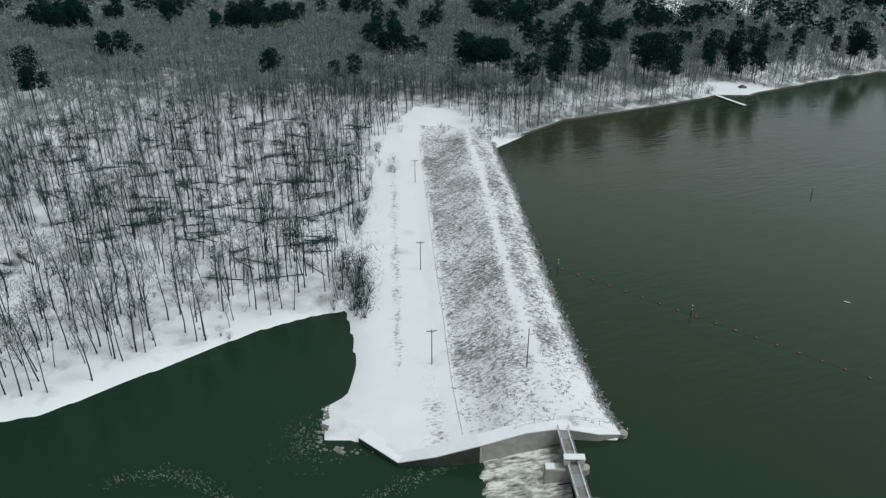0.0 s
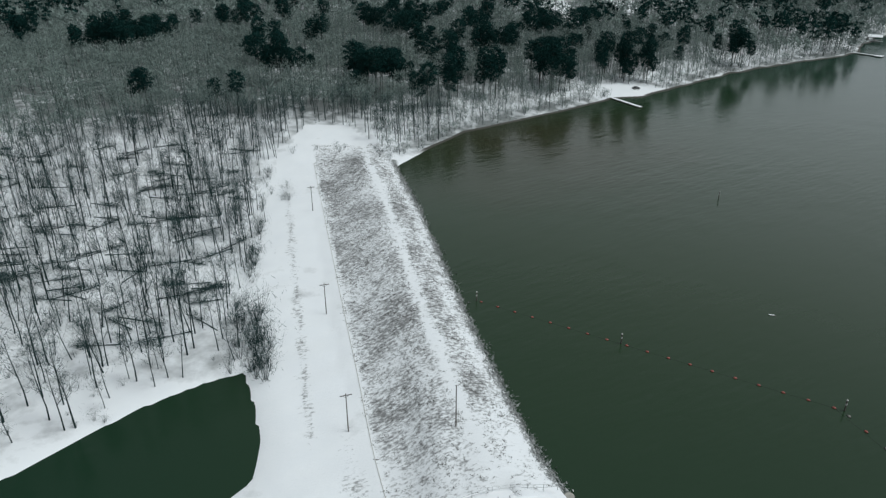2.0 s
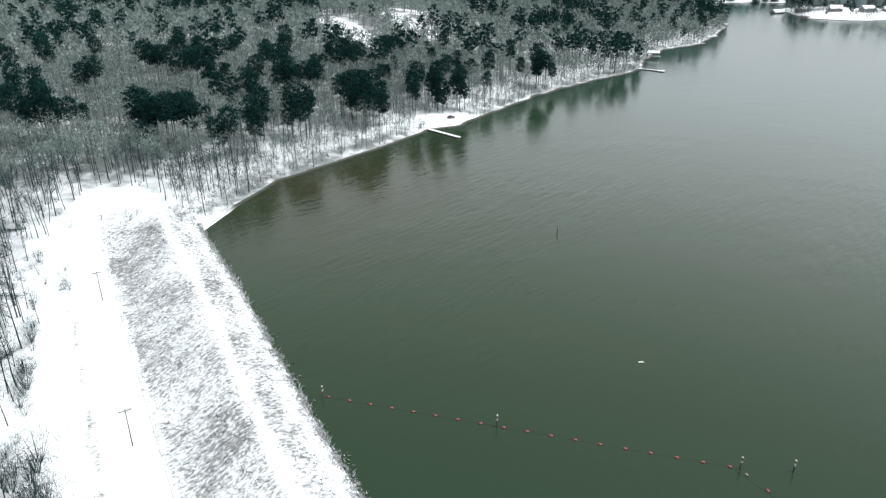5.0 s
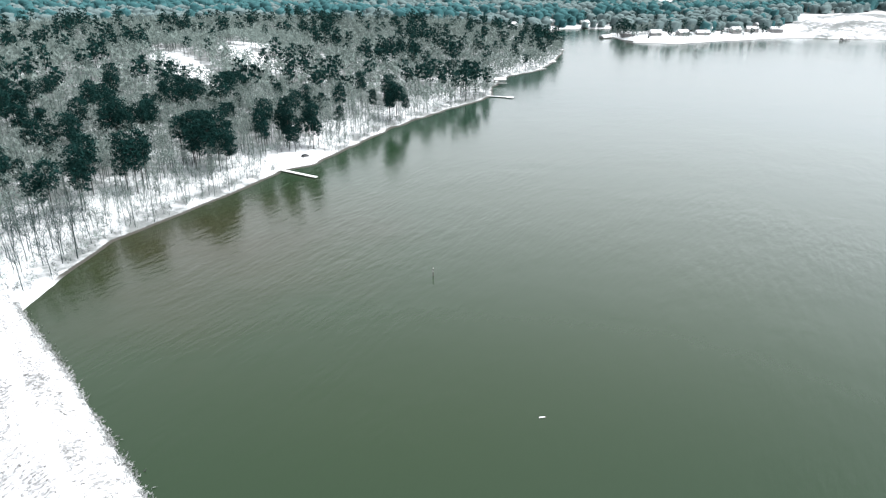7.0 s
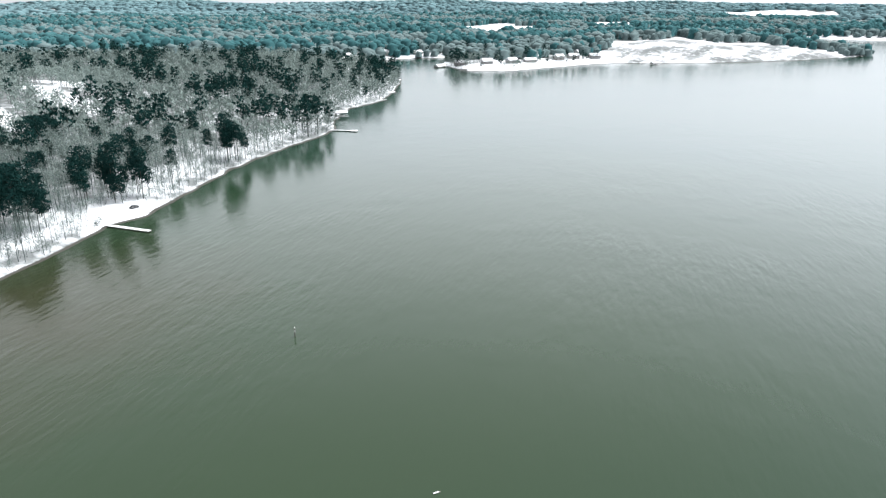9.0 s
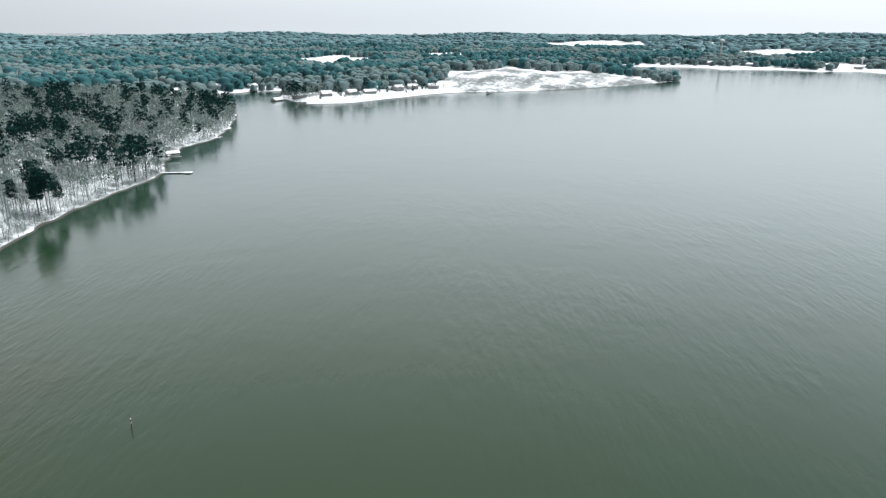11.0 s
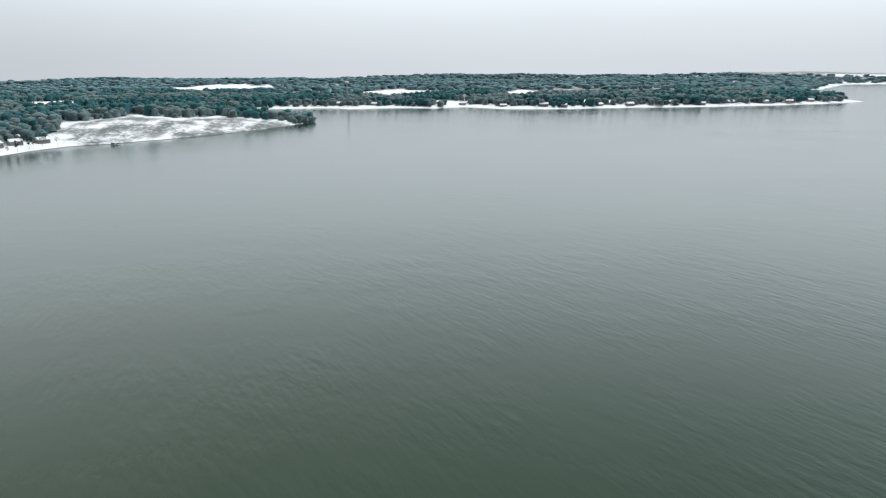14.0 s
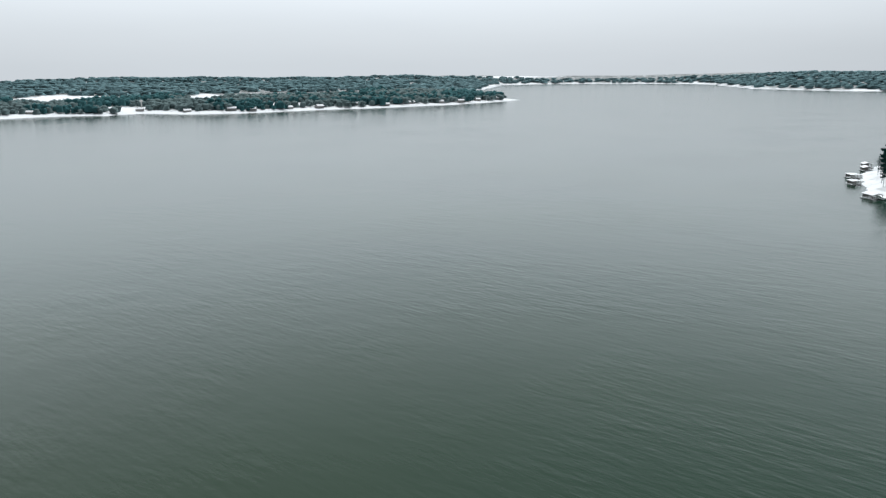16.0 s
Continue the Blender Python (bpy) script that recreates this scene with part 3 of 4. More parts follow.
GROVES = [(20, 376, 14, 19), (44, 350, 15, 5), (70, 366, 13, 5), (55, 412, 12, 9), (93, 432, 12, 8), (114, 388, 11, 15), (160, 400, 24, 6), (135, 487, 15, 13),
          (178, 512, 12, 9), (350, 598, 30, 20), (303, 492, 12, 13), (347, 482, 15, 8), (202, 448, 8, 5), (250, 437, 7, 5), (23, 489, 7, 5), (84, 480, 10, 7),
          (600, 670, 24, 15), (-85, 340, 4, 4), (-163, 364, 11, 6), (-188, 318, 7, 5), (-28, 394, 14, 8), (-47, 338, 6, 4), (-120, 455, 20, 11), (-230, 440, 22, 11)]


def pine_share(x, y):
    """How likely a tree is a pine."""
    out = 0.035 * step(400, 450, y) + 0.24 * step(0.2, 0.55, waves(x, y, 120, 33)) * step(420, 480, y) + 0.8 * step(0.0, 0.35, waves(x, y, 420, 35)) * step(950, 1200, np.hypot(x, y))
    for cx, cy, rx, ry in GROVES:
        out = np.maximum(out, 0.93 * step(1.25, 0.75, np.hypot((x - cx) / rx, (y - cy) / ry)))
    return out


def wanted(x, y, keep):
    """Spots in the woods that lie on the sides of the lake which the flight looks at."""
    r = np.hypot(x, y)
    sees = (y > -1.7 * np.maximum(x, 0) - 40) & ((y > 60) | (x > 300)) & (x > -0.72 * np.maximum(y, 0) - 45)
    return sees & (r < 4750) & (open_ground(x, y) < keep) & (signed(LAKE, x, y) > 1.5)


rng = np.random.default_rng(4)
near_kinds = [bare_tree(10 + n, t, 14, 210, 1.25, 0.04) for n, t in enumerate((14, 16, 18, 15, 19, 12))]
mid_kinds = [crown_tree(30 + n, t, 3, 84, 1.5, 0.135, 0.25) for n, t in enumerate((14, 16, 17, 15, 13))]
far_kinds = [crown_tree(50 + n, t, 1, 28, 2.5, 0.42, 0.31) for n, t in enumerate((14, 16, 15, 12))]
near_pines = [pine_tree(70 + n, t, 26, 38, 0.9, 0.32, b) for n, (t, b) in enumerate(((21, 0.5), (23, 0.55), (19, 0.48), (24, 0.58), (17, 0.4)))]
mid_pines = [pine_tree(80 + n, t, 10, 11, 1.5, 0.85, 0.48) for n, t in enumerate((20, 22, 18))]
far_pines = [dome_tree(90 + n, t, 0.5) for n, t in enumerate((17, 20, 15, 18))]


def grow(x, y, kinds, sink=0.15, low=0.75, high=1.15):
    n = len(x)
    return np.stack([x, y, ground(x, y) - sink, rng.uniform(low, high, n), rng.uniform(0, math.tau, n), rng.integers(0, kinds, n)], 1)


# tier by tier, from the dam outwards
x, y = scatter(rng, -330, 420, 105, 620, 4.5)
keep = wanted(x, y, 0.5) & (np.hypot(x, y - 60) < 480) & (rng.uniform(0, 1, len(x)) < np.where(y < 310, 0.66, 0.95) + 0.45 * waves(x, y, 55, 41))
x, y = x[keep], y[keep]
pine = rng.uniform(0, 1, len(x)) < pine_share(x, y)
gone = pine & (rng.uniform(0, 1, len(x)) < 0.28)
close = np.hypot(x - 5, y - 40) < 290
bank_side = ~close & (signed(LAKE, x, y) < 26)
bare_near = grow(x[~pine & close], y[~pine & close], len(near_kinds))
bare_bank = grow(x[~pine & bank_side], y[~pine & bank_side], len(near_kinds), low=0.5, high=0.85)
bare_mid = grow(x[~pine & ~close & ~bank_side], y[~pine & ~close & ~bank_side], len(mid_kinds))
pines_near = grow(x[pine & ~gone], y[pine & ~gone], len(near_pines), low=0.7)


def single_tree(name, shape, mats, label):
    ob = thing(name, pose(0, 0, 0), label, "tree")
    for part_name, (v, t), mat in zip(("trunk", "crown"), shape, mats):
        o = new(part_name, fast_mesh(part_name, v, t, [mat]))
        o.parent = ob
    return ob


def orchard(name, shapes, mats, spots, label, group):
    """Single trees with trunk and crown."""
    firsts = {}
    for px, py, pz, size, turn, kind in spots:
        m = Matrix.LocRotScale((px, py, pz), Euler((0, 0, turn)), None)
        if kind not in firsts:
            firsts[kind] = tagged(single_tree(name, shapes[int(kind)], mats, label), group=group)
            ob = firsts[kind]
        else:
            ob = copy_thing(firsts[kind], m)
        ob.matrix_basis = m @ Matrix.Scale(size, 4)


# those along the river bank, the dam's edge and the beach stand singly
order = np.argsort(np.minimum(signed(RIVER, bare_near[:, 0], bare_near[:, 1]), np.hypot(bare_near[:, 0] + 30, (bare_near[:, 1] - 220) * 0.5)))
orchard("bare_tree", near_kinds, (BARK, TWIG), bare_near[order[:280]], "leafless grey broadleaf tree standing in snow", "bare trees below the dam")
planted("bare_woods", near_kinds, bare_near[order[280:]], (BARK, TWIG), "leafless grey winter woods standing in snow", "woods")
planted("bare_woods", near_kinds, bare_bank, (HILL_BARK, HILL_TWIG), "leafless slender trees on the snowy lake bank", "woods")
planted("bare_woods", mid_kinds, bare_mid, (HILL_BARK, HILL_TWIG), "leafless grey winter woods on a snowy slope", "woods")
order = np.argsort(np.hypot(pines_near[:, 0] - 90, pines_near[:, 1] - 350))
orchard("pine_tree", near_pines, (PINE_BARK, NEEDLE), pines_near[order[:220]], "tall dark green pine with a bare lower trunk", "pines along the shore")
planted("pine_woods", near_pines, pines_near[order[220:]], (PINE_BARK, NEEDLE), "dark green pines among bare woods", "woods")

x, y = scatter(rng, -700, 1000, 300, 1250, 7.2)
keep = wanted(x, y, 0.5) & (np.hypot(x, y - 60) >= 480) & (np.hypot(x, y - 60) < 1050)
x, y = x[keep], y[keep]
pine = rng.uniform(0, 1, len(x)) < pine_share(x, y)
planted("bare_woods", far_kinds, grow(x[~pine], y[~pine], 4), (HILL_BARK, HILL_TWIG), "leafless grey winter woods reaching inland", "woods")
planted("pine_woods", mid_pines, grow(x[pine], y[pine], 3), (PINE_BARK, NEEDLE), "dark pines scattered through inland woods", "woods")

x, y = scatter(rng, -2500, 2900, -3300, 2800, 16.0)
r = np.hypot(x, y - 60)
keep = wanted(x, y, 0.5) & (r >= 1050) & (r < 2600) & ((y > 0.25 * x) | (signed(LAKE, x, y) < 420))
x, y = x[keep], y[keep]
pine = rng.uniform(0, 1, len(x)) < pine_share(x, y)
far_shape = [dome_tree(60 + n, 13, 0.7, 3) for n in range(6)]
planted("far_woods", far_shape, grow(x[~pine], y[~pine], 6, low=0.6, high=1.25), (HAZED_TWIG, HAZED_TWIG), "hazy grey bare woods far across the water", "woods")
planted("far_pine_woods", far_pines, grow(x[pine], y[pine], 4, low=0.65), (HAZED_NEEDLE, HAZED_NEEDLE), "hazy blue-green pine woods far across the water", "woods")

x, y = scatter(rng, -2800, 4800, -4400, 4800, 45.0)
r = np.hypot(x, y - 60)
keep = wanted(x, y, 0.5) & (r >= 2600)
x, y = x[keep], y[keep]
tall_far = [dome_tree(96 + n, 14, 1.6, 1) for n in range(3)]
planted("far_pine_woods", tall_far, grow(x, y, 3, low=0.8, high=1.1), (HAZED_RIDGE, HAZED_RIDGE), "hazy blue-green wooded ridges on the horizon", "woods")
x, y = scatter(rng, 385, 640, -900, -405, 7.0)
keep = (signed(LAKE, x, y) > 13) & (x < 600)
x, y = x[keep], y[keep]
pine = rng.uniform(0, 1, len(x)) < 0.6
planted("bare_woods", mid_kinds, grow(x[~pine], y[~pine], 5), (BARK, TWIG), "leafless woods on the boathouse point", "woods")
planted("pine_woods", mid_pines, grow(x[pine], y[pine], 3), (PINE_BARK, NEEDLE), "dark pines on the boathouse point", "woods")

# trees between the lakeside houses
x, y = scatter(rng, 690, 985, 590, 890, 13.0)
keep = (signed(LAKE, x, y) > 5) & (rng.uniform(0, 1, len(x)) < 0.7)
x, y = x[keep], y[keep]
pine = rng.uniform(0, 1, len(x)) < 0.5
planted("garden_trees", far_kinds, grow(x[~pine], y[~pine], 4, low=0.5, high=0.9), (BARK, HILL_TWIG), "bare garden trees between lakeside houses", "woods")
planted("garden_pines", mid_pines, grow(x[pine], y[pine], 3, low=0.4, high=0.8), (PINE_BARK, NEEDLE), "dark pines between lakeside houses", "woods")


# ---- the dam's concrete, gates and footbridge ----
WALL_TOP = 2.2
# wing panels: stained concrete, with the shadow on their face put into its colour
SHADED_CONCRETE = simple("shaded_stained_concrete", (0.025, 0.03, 0.025), (0.09, 0.09, 0.075), 0.8, 0.7, relief=0.02)
WALL_LINE = [(-16.8, 107.7), (-8.7, 101.4), (-1.8, 101.3), (6.6, 102.2), (15.2, 104.6), (20.7, 105.5), (23.9, 105.6), (29.2, 105.2), (33.6, 106.1)]
WALL_TOPS = [-1.8, -2.3, -0.8, 1.2, 2.2, 2.4, 2.2, 1.5, 0.8]


def ribbon(points, z0, z1, inner, outer, tops=None, thick=0.0):
    """A wall along a line: its faces lie inner and outer metres to the left of the way."""
    bm = bmesh.new()
    rings = []
    for n, p in enumerate(points):
        a, b = Vector(points[max(n - 1, 0)]), Vector(points[min(n + 1, len(points) - 1)])
        side = Vector((-(b - a).y, (b - a).x)).normalized()
        p = Vector(p)
        hi = z1 if tops is None else tops[n]
        lo = hi - thick if thick else z0
        rings.append([bm.verts.new((*(p + side * o), z)) for o, z in ((inner, lo), (outer, lo), (outer, hi), (inner, hi))])
    for r, s in zip(rings, rings[1:]):
        for k in range(4):
            bm.faces.new((r[k], r[(k + 1) % 4], s[(k + 1) % 4], s[k]))
    bm.faces.new(rings[0])
    bm.faces.new(rings[-1][::-1])
    bmesh.ops.recalc_face_normals(bm, faces=bm.faces)
    return bm


wall = thing("abutment_wall", pose(0, 0, 0), "stained concrete abutment wall with a snow-covered top", "wall")
for n, (a, b) in enumerate(zip(WALL_LINE, WALL_LINE[1:])):
    part("wall_panel", ribbon([a, b], -6, 0, 0, 0.7, WALL_TOPS[n:n + 2]), CONCRETE if n > 2 else SHADED_CONCRETE, wall)
part("coping", ribbon(WALL_LINE, -4, 0, -0.1, 0.8, [z_ + 0.2 for z_ in WALL_TOPS], 0.2), SNOW, wall, "snow-covered coping")
part("snow_cover", ribbon(WALL_LINE, -4, 0, 0.7, 3.2, [z_ + 0.08 for z_ in WALL_TOPS]), SNOW, wall, "packed snow behind the wall")
bm = bmesh.new()
add_rod(bm, (WALL_LINE[-1][0] + 0.6, WALL_LINE[-1][1] + 0.6, -3), (WALL_LINE[-1][0] + 0.6, WALL_LINE[-1][1] + 0.6, 0.9), 0.9, sides=14)
part("rounded_end", bm, CONCRETE, wall)
# drain pipe on the wall
part("drain_pipe", rod((6.7, 101.5, -1.0), (6.7, 101.5, 1.2), 0.12), PALE, wall, "white vertical pipe")

fence = thing("guard_rail", pose(0, 0, 0), "steel guard rail along the snowy abutment", "railing")
rail_line = [(13.5, 106.0), (17.2, 107.4), (20.9, 108.3), (24.1, 108.3), (27, 107.9), (29.7, 107.5), (32.2, 107.4)]
for x_, y_ in rail_line:
    part("post", rod((x_, y_, WALL_TOP - 0.3), (x_, y_, WALL_TOP + 1.25), 0.05, sides=6), STEEL, fence)
for z_ in (0.6, 1.2):
    for a, b in zip(rail_line, rail_line[1:]):
        part("rail", rod((*a, WALL_TOP + z_), (*b, WALL_TOP + z_), 0.035, sides=6), STEEL, fence)

bridge = thing("footbridge", pose(0, 0, 0), "narrow galvanised steel footbridge over the dam gates", "bridge")
by0, by1, bz = 106.2, 70.0, 2.1


def bridge_x(y_):
    return 22.4 + (by0 - y_) * 0.06


def beam(name, o, z0, z1, w, mat, label=""):
    a, b = (bridge_x(by0) + o, by0), (bridge_x(by1) + o, by1)
    return part(name, ribbon([a, b], z0, z1, -w / 2, w / 2), mat, bridge, label)


beam("girder", -0.95, bz - 0.75, bz, 0.22, STEEL)
beam("girder", 0.95, bz - 0.75, bz, 0.22, STEEL)
beam("kerb", -0.92, bz + 0.08, bz + 0.22, 0.26, SNOW, "snow-topped deck edge")
beam("kerb", 0.92, bz + 0.08, bz + 0.22, 0.26, SNOW, "snow-topped deck edge")
for n in range(12):
    y0_ = by0 - n * 3.0
    part("deck_plate", ribbon([(bridge_x(y0_), y0_), (bridge_x(y0_ - 2.96), y0_ - 2.96)], bz, bz + 0.08, -0.85, 0.85), DECK_WOOD if n % 2 else STEEL, bridge)
    for o in (-1.0, 1.0):
        part("rail_post", rod((bridge_x(y0_) + o, y0_ - 0.1, bz - 0.2), (bridge_x(y0_) + o, y0_ - 0.1, bz + 1.1), 0.05, sides=6), STEEL, bridge)
    part("cross_tie", rod((bridge_x(y0_) - 0.95, y0_ - 1.4, bz - 0.4), (bridge_x(y0_) + 0.95, y0_ - 2.6, bz - 0.4), 0.06, sides=6), DARK_STEEL, bridge)
for o in (-1.0, 1.0):
    for z_ in (0.55, 1.08):
        part("handrail", rod((bridge_x(by0) + o, by0, bz + z_), (bridge_x(by1) + o, by1, bz + z_), 0.045, sides=6), STEEL, bridge)


def gate_hoist(y_):
    ob = thing("gate_hoist", pose(bridge_x(y_), y_, bz), "pale snow-capped gate hoist on the footbridge", "machine", "gate hoists")
    part("cabinet", box(-1.7, -0.7, 0.0, -0.6, 0.7, 1.1, bevel=0.08), PALE, ob)
    part("cabinet", box(0.7, -0.7, 0.0, 2.0, 0.7, 1.2, bevel=0.08), PALE, ob)
    part("cross_beam", box(-1.7, -0.25, 1.15, 2.0, 0.25, 1.45, bevel=0.05), PALE, ob)
    part("hand_wheel", rod((2.05, 0, 0.6), (2.3, 0, 0.6), 0.55, sides=14), DARK_STEEL, ob)
    part("snow_cap", box(-1.75, -0.75, 1.45, 2.05, 0.75, 1.55, bevel=0.05), SNOW, ob)


def pier(y_):
    ob = thing("gate_pier", pose(bridge_x(y_), y_, 0), "stained concrete pier between the dam gates", "pier", "gate piers")
    bm = box(-5.0, -0.9, -6, 2.2, 0.9, 1.3, bevel=0.12)
    part("shaft", bm, CONCRETE, ob)
    part("nose", rod((2.2, 0, -6), (2.2, 0, 1.28), 0.9, sides=16), CONCRETE, ob)
    part("bridge_seat", box(-1.2, -1.1, 1.3, 1.4, 1.1, 1.36), CONCRETE, ob)
    part("snow_patch", box(-4.9, -0.8, 1.32, -3.2, 0.8, 1.42, bevel=0.04), SNOW, ob)


for y_ in (97.0, 86.5):
    gate_hoist(y_)
    pier(y_)


def gate(y0_, y1_):
    ob = thing("dam_gate", pose(0, 0, 0), "dark steel radial dam gate holding back the lake", "gate", "dam gates")
    bm = bmesh.new()
    rows_ = []
    for k in range(9):
        a = radians(-38 + k * 9.5)
        gx_, gz_ = 18.5 + 5.0 * math.cos(a), 0.2 + 5.0 * math.sin(a) * 0.7 - 1.2
        rows_.append([bm.verts.new((gx_, y0_, gz_)), bm.verts.new((gx_, y1_, gz_))])
    for r, s in zip(rows_, rows_[1:]):
        bm.faces.new((r[0], r[1], s[1], s[0]))
    bmesh.ops.solidify(bm, geom=bm.faces, thickness=0.15)
    part("skin_plate", bm, DARK_STEEL, ob)
    for yy in (y0_ + 0.5, y1_ - 0.5):
        part("arm", rod((20.2, yy, -1.6), (22.9, yy, -0.9), 0.12, sides=6), DARK_STEEL, ob)


gate(98.1, 106.0)
gate(87.6, 95.9)

# apron and the water that rushes over it
apron = thing("spillway_apron", pose(0, 0, 0), "sloping wet concrete spillway apron below the gates", "spillway")
bm = bmesh.new()
top = [bm.verts.new((22.5, y_, -1.7)) for y_ in (70, 106.2)]
low_ = [bm.verts.new((10.5, y_, -3.3)) for y_ in (70, 106.2)]
deep = [bm.verts.new((10.5, y_, -7)) for y_ in (70, 106.2)]
deep2 = [bm.verts.new((22.5, y_, -7)) for y_ in (70, 106.2)]
bm.faces.new((top[0], top[1], low_[1], low_[0]))
bm.faces.new((low_[0], low_[1], deep[1], deep[0]))
bm.faces.new((top[0], low_[0], deep[0], deep2[0]))
bm.faces.new((top[1], deep2[1], deep[1], low_[1]))
bm.faces.new((top[0], deep2[0], deep2[1], top[1]))
bmesh.ops.recalc_face_normals(bm, faces=bm.faces)
part("slab", bm, CONCRETE, apron)


def build_foam(nodes, links, bsdf):
    """Rushing water: white streaks along its way over green."""
    streak = noise_node(nodes, links, 0.9, 5, 0.65, (0.35, 1.6, 1.0), 10)
    lumps = noise_node(nodes, links, 0.35, 5, 0.7)
    both = maths(nodes, links, "ADD", maths(nodes, links, "MULTIPLY", streak, 0.6), maths(nodes, links, "MULTIPLY", lumps, 0.4))
    links.new(ramp(nodes, links, both, (0.36, (0.04, 0.06, 0.05)), (0.46, (0.34, 0.34, 0.30)), (0.56, (0.82, 0.81, 0.76))), bsdf.inputs["Base Color"])
    bsdf.inputs["Roughness"].default_value = 0.35
    bump(nodes, links, bsdf, both, 0.8, 0.3)


RUSH = material("rushing_water", build_foam)
fx, fy = np.meshgrid(np.arange(3.0, 22.6, 0.35), np.arange(72, 105.8, 0.35))
edge = 6.5 + 2.2 * waves(fx * 0, fy, 9, 51) - 0.02 * (fy - 98) ** 2
fz = np.interp(fx, [3, 8, 10.5, 22.5], [-3.12, -2.72, -2.75, -1.5]) + 0.13 * waves(fx, fy, 2.6, 52) - 1.2 * step(edge + 0.6, edge - 1.2, fx)
fi = np.arange(fx.size).reshape(fx.shape)
fq = np.stack([fi[:-1, :-1], fi[:-1, 1:], fi[1:, 1:], fi[1:, :-1]], -1).reshape(-1, 4)
tagged(new("water_spillway", fast_mesh("water_spillway", np.stack([fx, fy, fz], -1).reshape(-1, 3), fq, [RUSH], smooth=True)),
       "white water rushing over the spillway apron", "water", kind="structure")

# foam flecks drifting on the tailwater
rng = np.random.default_rng(12)
bits_v, bits_t = [], []
for n in range(1300):
    a = rng.uniform(0, 1)
    cx = -62 + 66 * a + rng.normal(0, 1.2)
    cy = 92 + 7 * math.sin(a * 7.0 + 0.6) + rng.normal(0, 1.1) + 4 * (a > 0.6)
    if rng.uniform() < 0.3:
        cx, cy = -26 + rng.normal(0, 4), 108 + rng.normal(0, 4)
    if signed(RIVER, np.array([cx]), np.array([cy]))[0] > -0.8:
        continue
    k = rng.integers(5, 8)
    ang = np.sort(rng.uniform(0, math.tau, k))
    rad = rng.uniform(0.02, 0.085, k)
    base = len(bits_v)
    bits_v.append((cx, cy, RIVER_Z + 0.05))
    bits_v += [(cx + r_ * math.cos(q) * 1.8, cy + r_ * math.sin(q), RIVER_Z + 0.01) for r_, q in zip(rad, ang)]
    bits_t += [(base, base + 1 + i, base + 1 + (i + 1) % k) for i in range(k)]
tagged(new("foam_flecks", fast_mesh("foam_flecks", bits_v, bits_t, [FOAM])), "flecks of pale foam drifting on the tailwater", "foam", kind="stuff")


# ---- poles, buoys, marks ----
def utility_pole(x_, y_, tall, arm, turn):
    ob = thing("utility_pole", pose(x_, y_, height_at(x_, y_), 0, 0, turn), "weathered wooden utility pole standing in snow beside the dam road", "pole", "utility poles along the dam")
    part("shaft", rod((0, 0, -0.8), (0, 0, tall), 0.13, 0.085, sides=10), WOOD_POLE, ob)
    if arm:
        part("crossarm", box(-1.2, -0.06, tall - 0.5, 1.2, 0.06, tall - 0.36), WOOD_POLE, ob)
        for o in (-1.05, -0.45, 0.45, 1.05):
            part("insulator", rod((o, 0, tall - 0.36), (o, 0, tall - 0.14), 0.06, 0.04, sides=6), PALE, ob)
        for o in (-0.7, 0.7):
            part("brace", rod((o, 0.08, tall - 0.48), (0, 0.12, tall - 1.1), 0.03, sides=5), DARK_STEEL, ob)


utility_pole(17.5, 125.4, 9.6, False, 0)
utility_pole(-3.0, 132.4, 9.3, True, 10)
utility_pole(-7.2, 179.0, 9.0, True, 8)
utility_pole(-11.6, 248.0, 9.0, True, 8)


def buoy(x_, y_, mat, label, turn):
    ob = thing("buoy", pose(x_, y_, 0.06, 0, 0, turn), label, "buoy", "buoys of the barrier line")
    bm = bmesh.new()
    bmesh.ops.create_uvsphere(bm, u_segments=12, v_segments=8, radius=0.3, matrix=Matrix.Diagonal((1.4, 0.9, 0.85, 1)))
    part("float", bm, mat, ob)
    for o in (-0.43, 0.43):
        part("end_ring", rod((o - 0.06, 0, 0), (o + 0.06, 0, 0), 0.12, sides=8), DARK_STEEL, ob)


for n in range(18):
    k = n / 17
    buoy(32.6 + 62.9 * k, 175.5 - 52.9 * k, FLOAT_RED, "faded red barrier buoy floating on the lake", -40 + 8 * math.sin(n * 2.1))
for n, (x_, y_) in enumerate(((96.7, 119.7), (97.0, 115.0), (97.5, 110.0), (97.7, 105.0))):
    buoy(x_, y_, FLOAT_RED if n % 2 else DECK_WOOD, "faded red barrier buoy floating on the lake" if n % 2 else "weathered grey barrier buoy floating on the lake", -85)
rope = thing("buoy_cable", pose(0, 0, 0), "dark cable that links the floating buoys", "cable")
part("strand", rod((32.6, 175.5, 0.04), (95.5, 122.6, 0.04), 0.012, sides=5), DARK_STEEL, rope)
part("strand", rod((95.5, 122.6, 0.04), (97.7, 105.0, 0.04), 0.012, sides=5), DARK_STEEL, rope)


def marker(x_, y_, tall=2.6):
    ob = thing("marker_post", pose(x_, y_, 0), "dark piling with white warning bands in the lake", "post", "marker posts in the lake")
    part("pile", rod((0, 0, -4), (0, 0, tall), 0.16, 0.14, sides=10), WOOD_POLE, ob)
    part("band", rod((0, 0, tall * 0.55), (0, 0, tall * 0.72), 0.19, sides=10), PALE, ob)
    part("cap", rod((0, 0, tall), (0, 0, tall + 0.22), 0.22, 0.1, sides=10), PALE, ob)


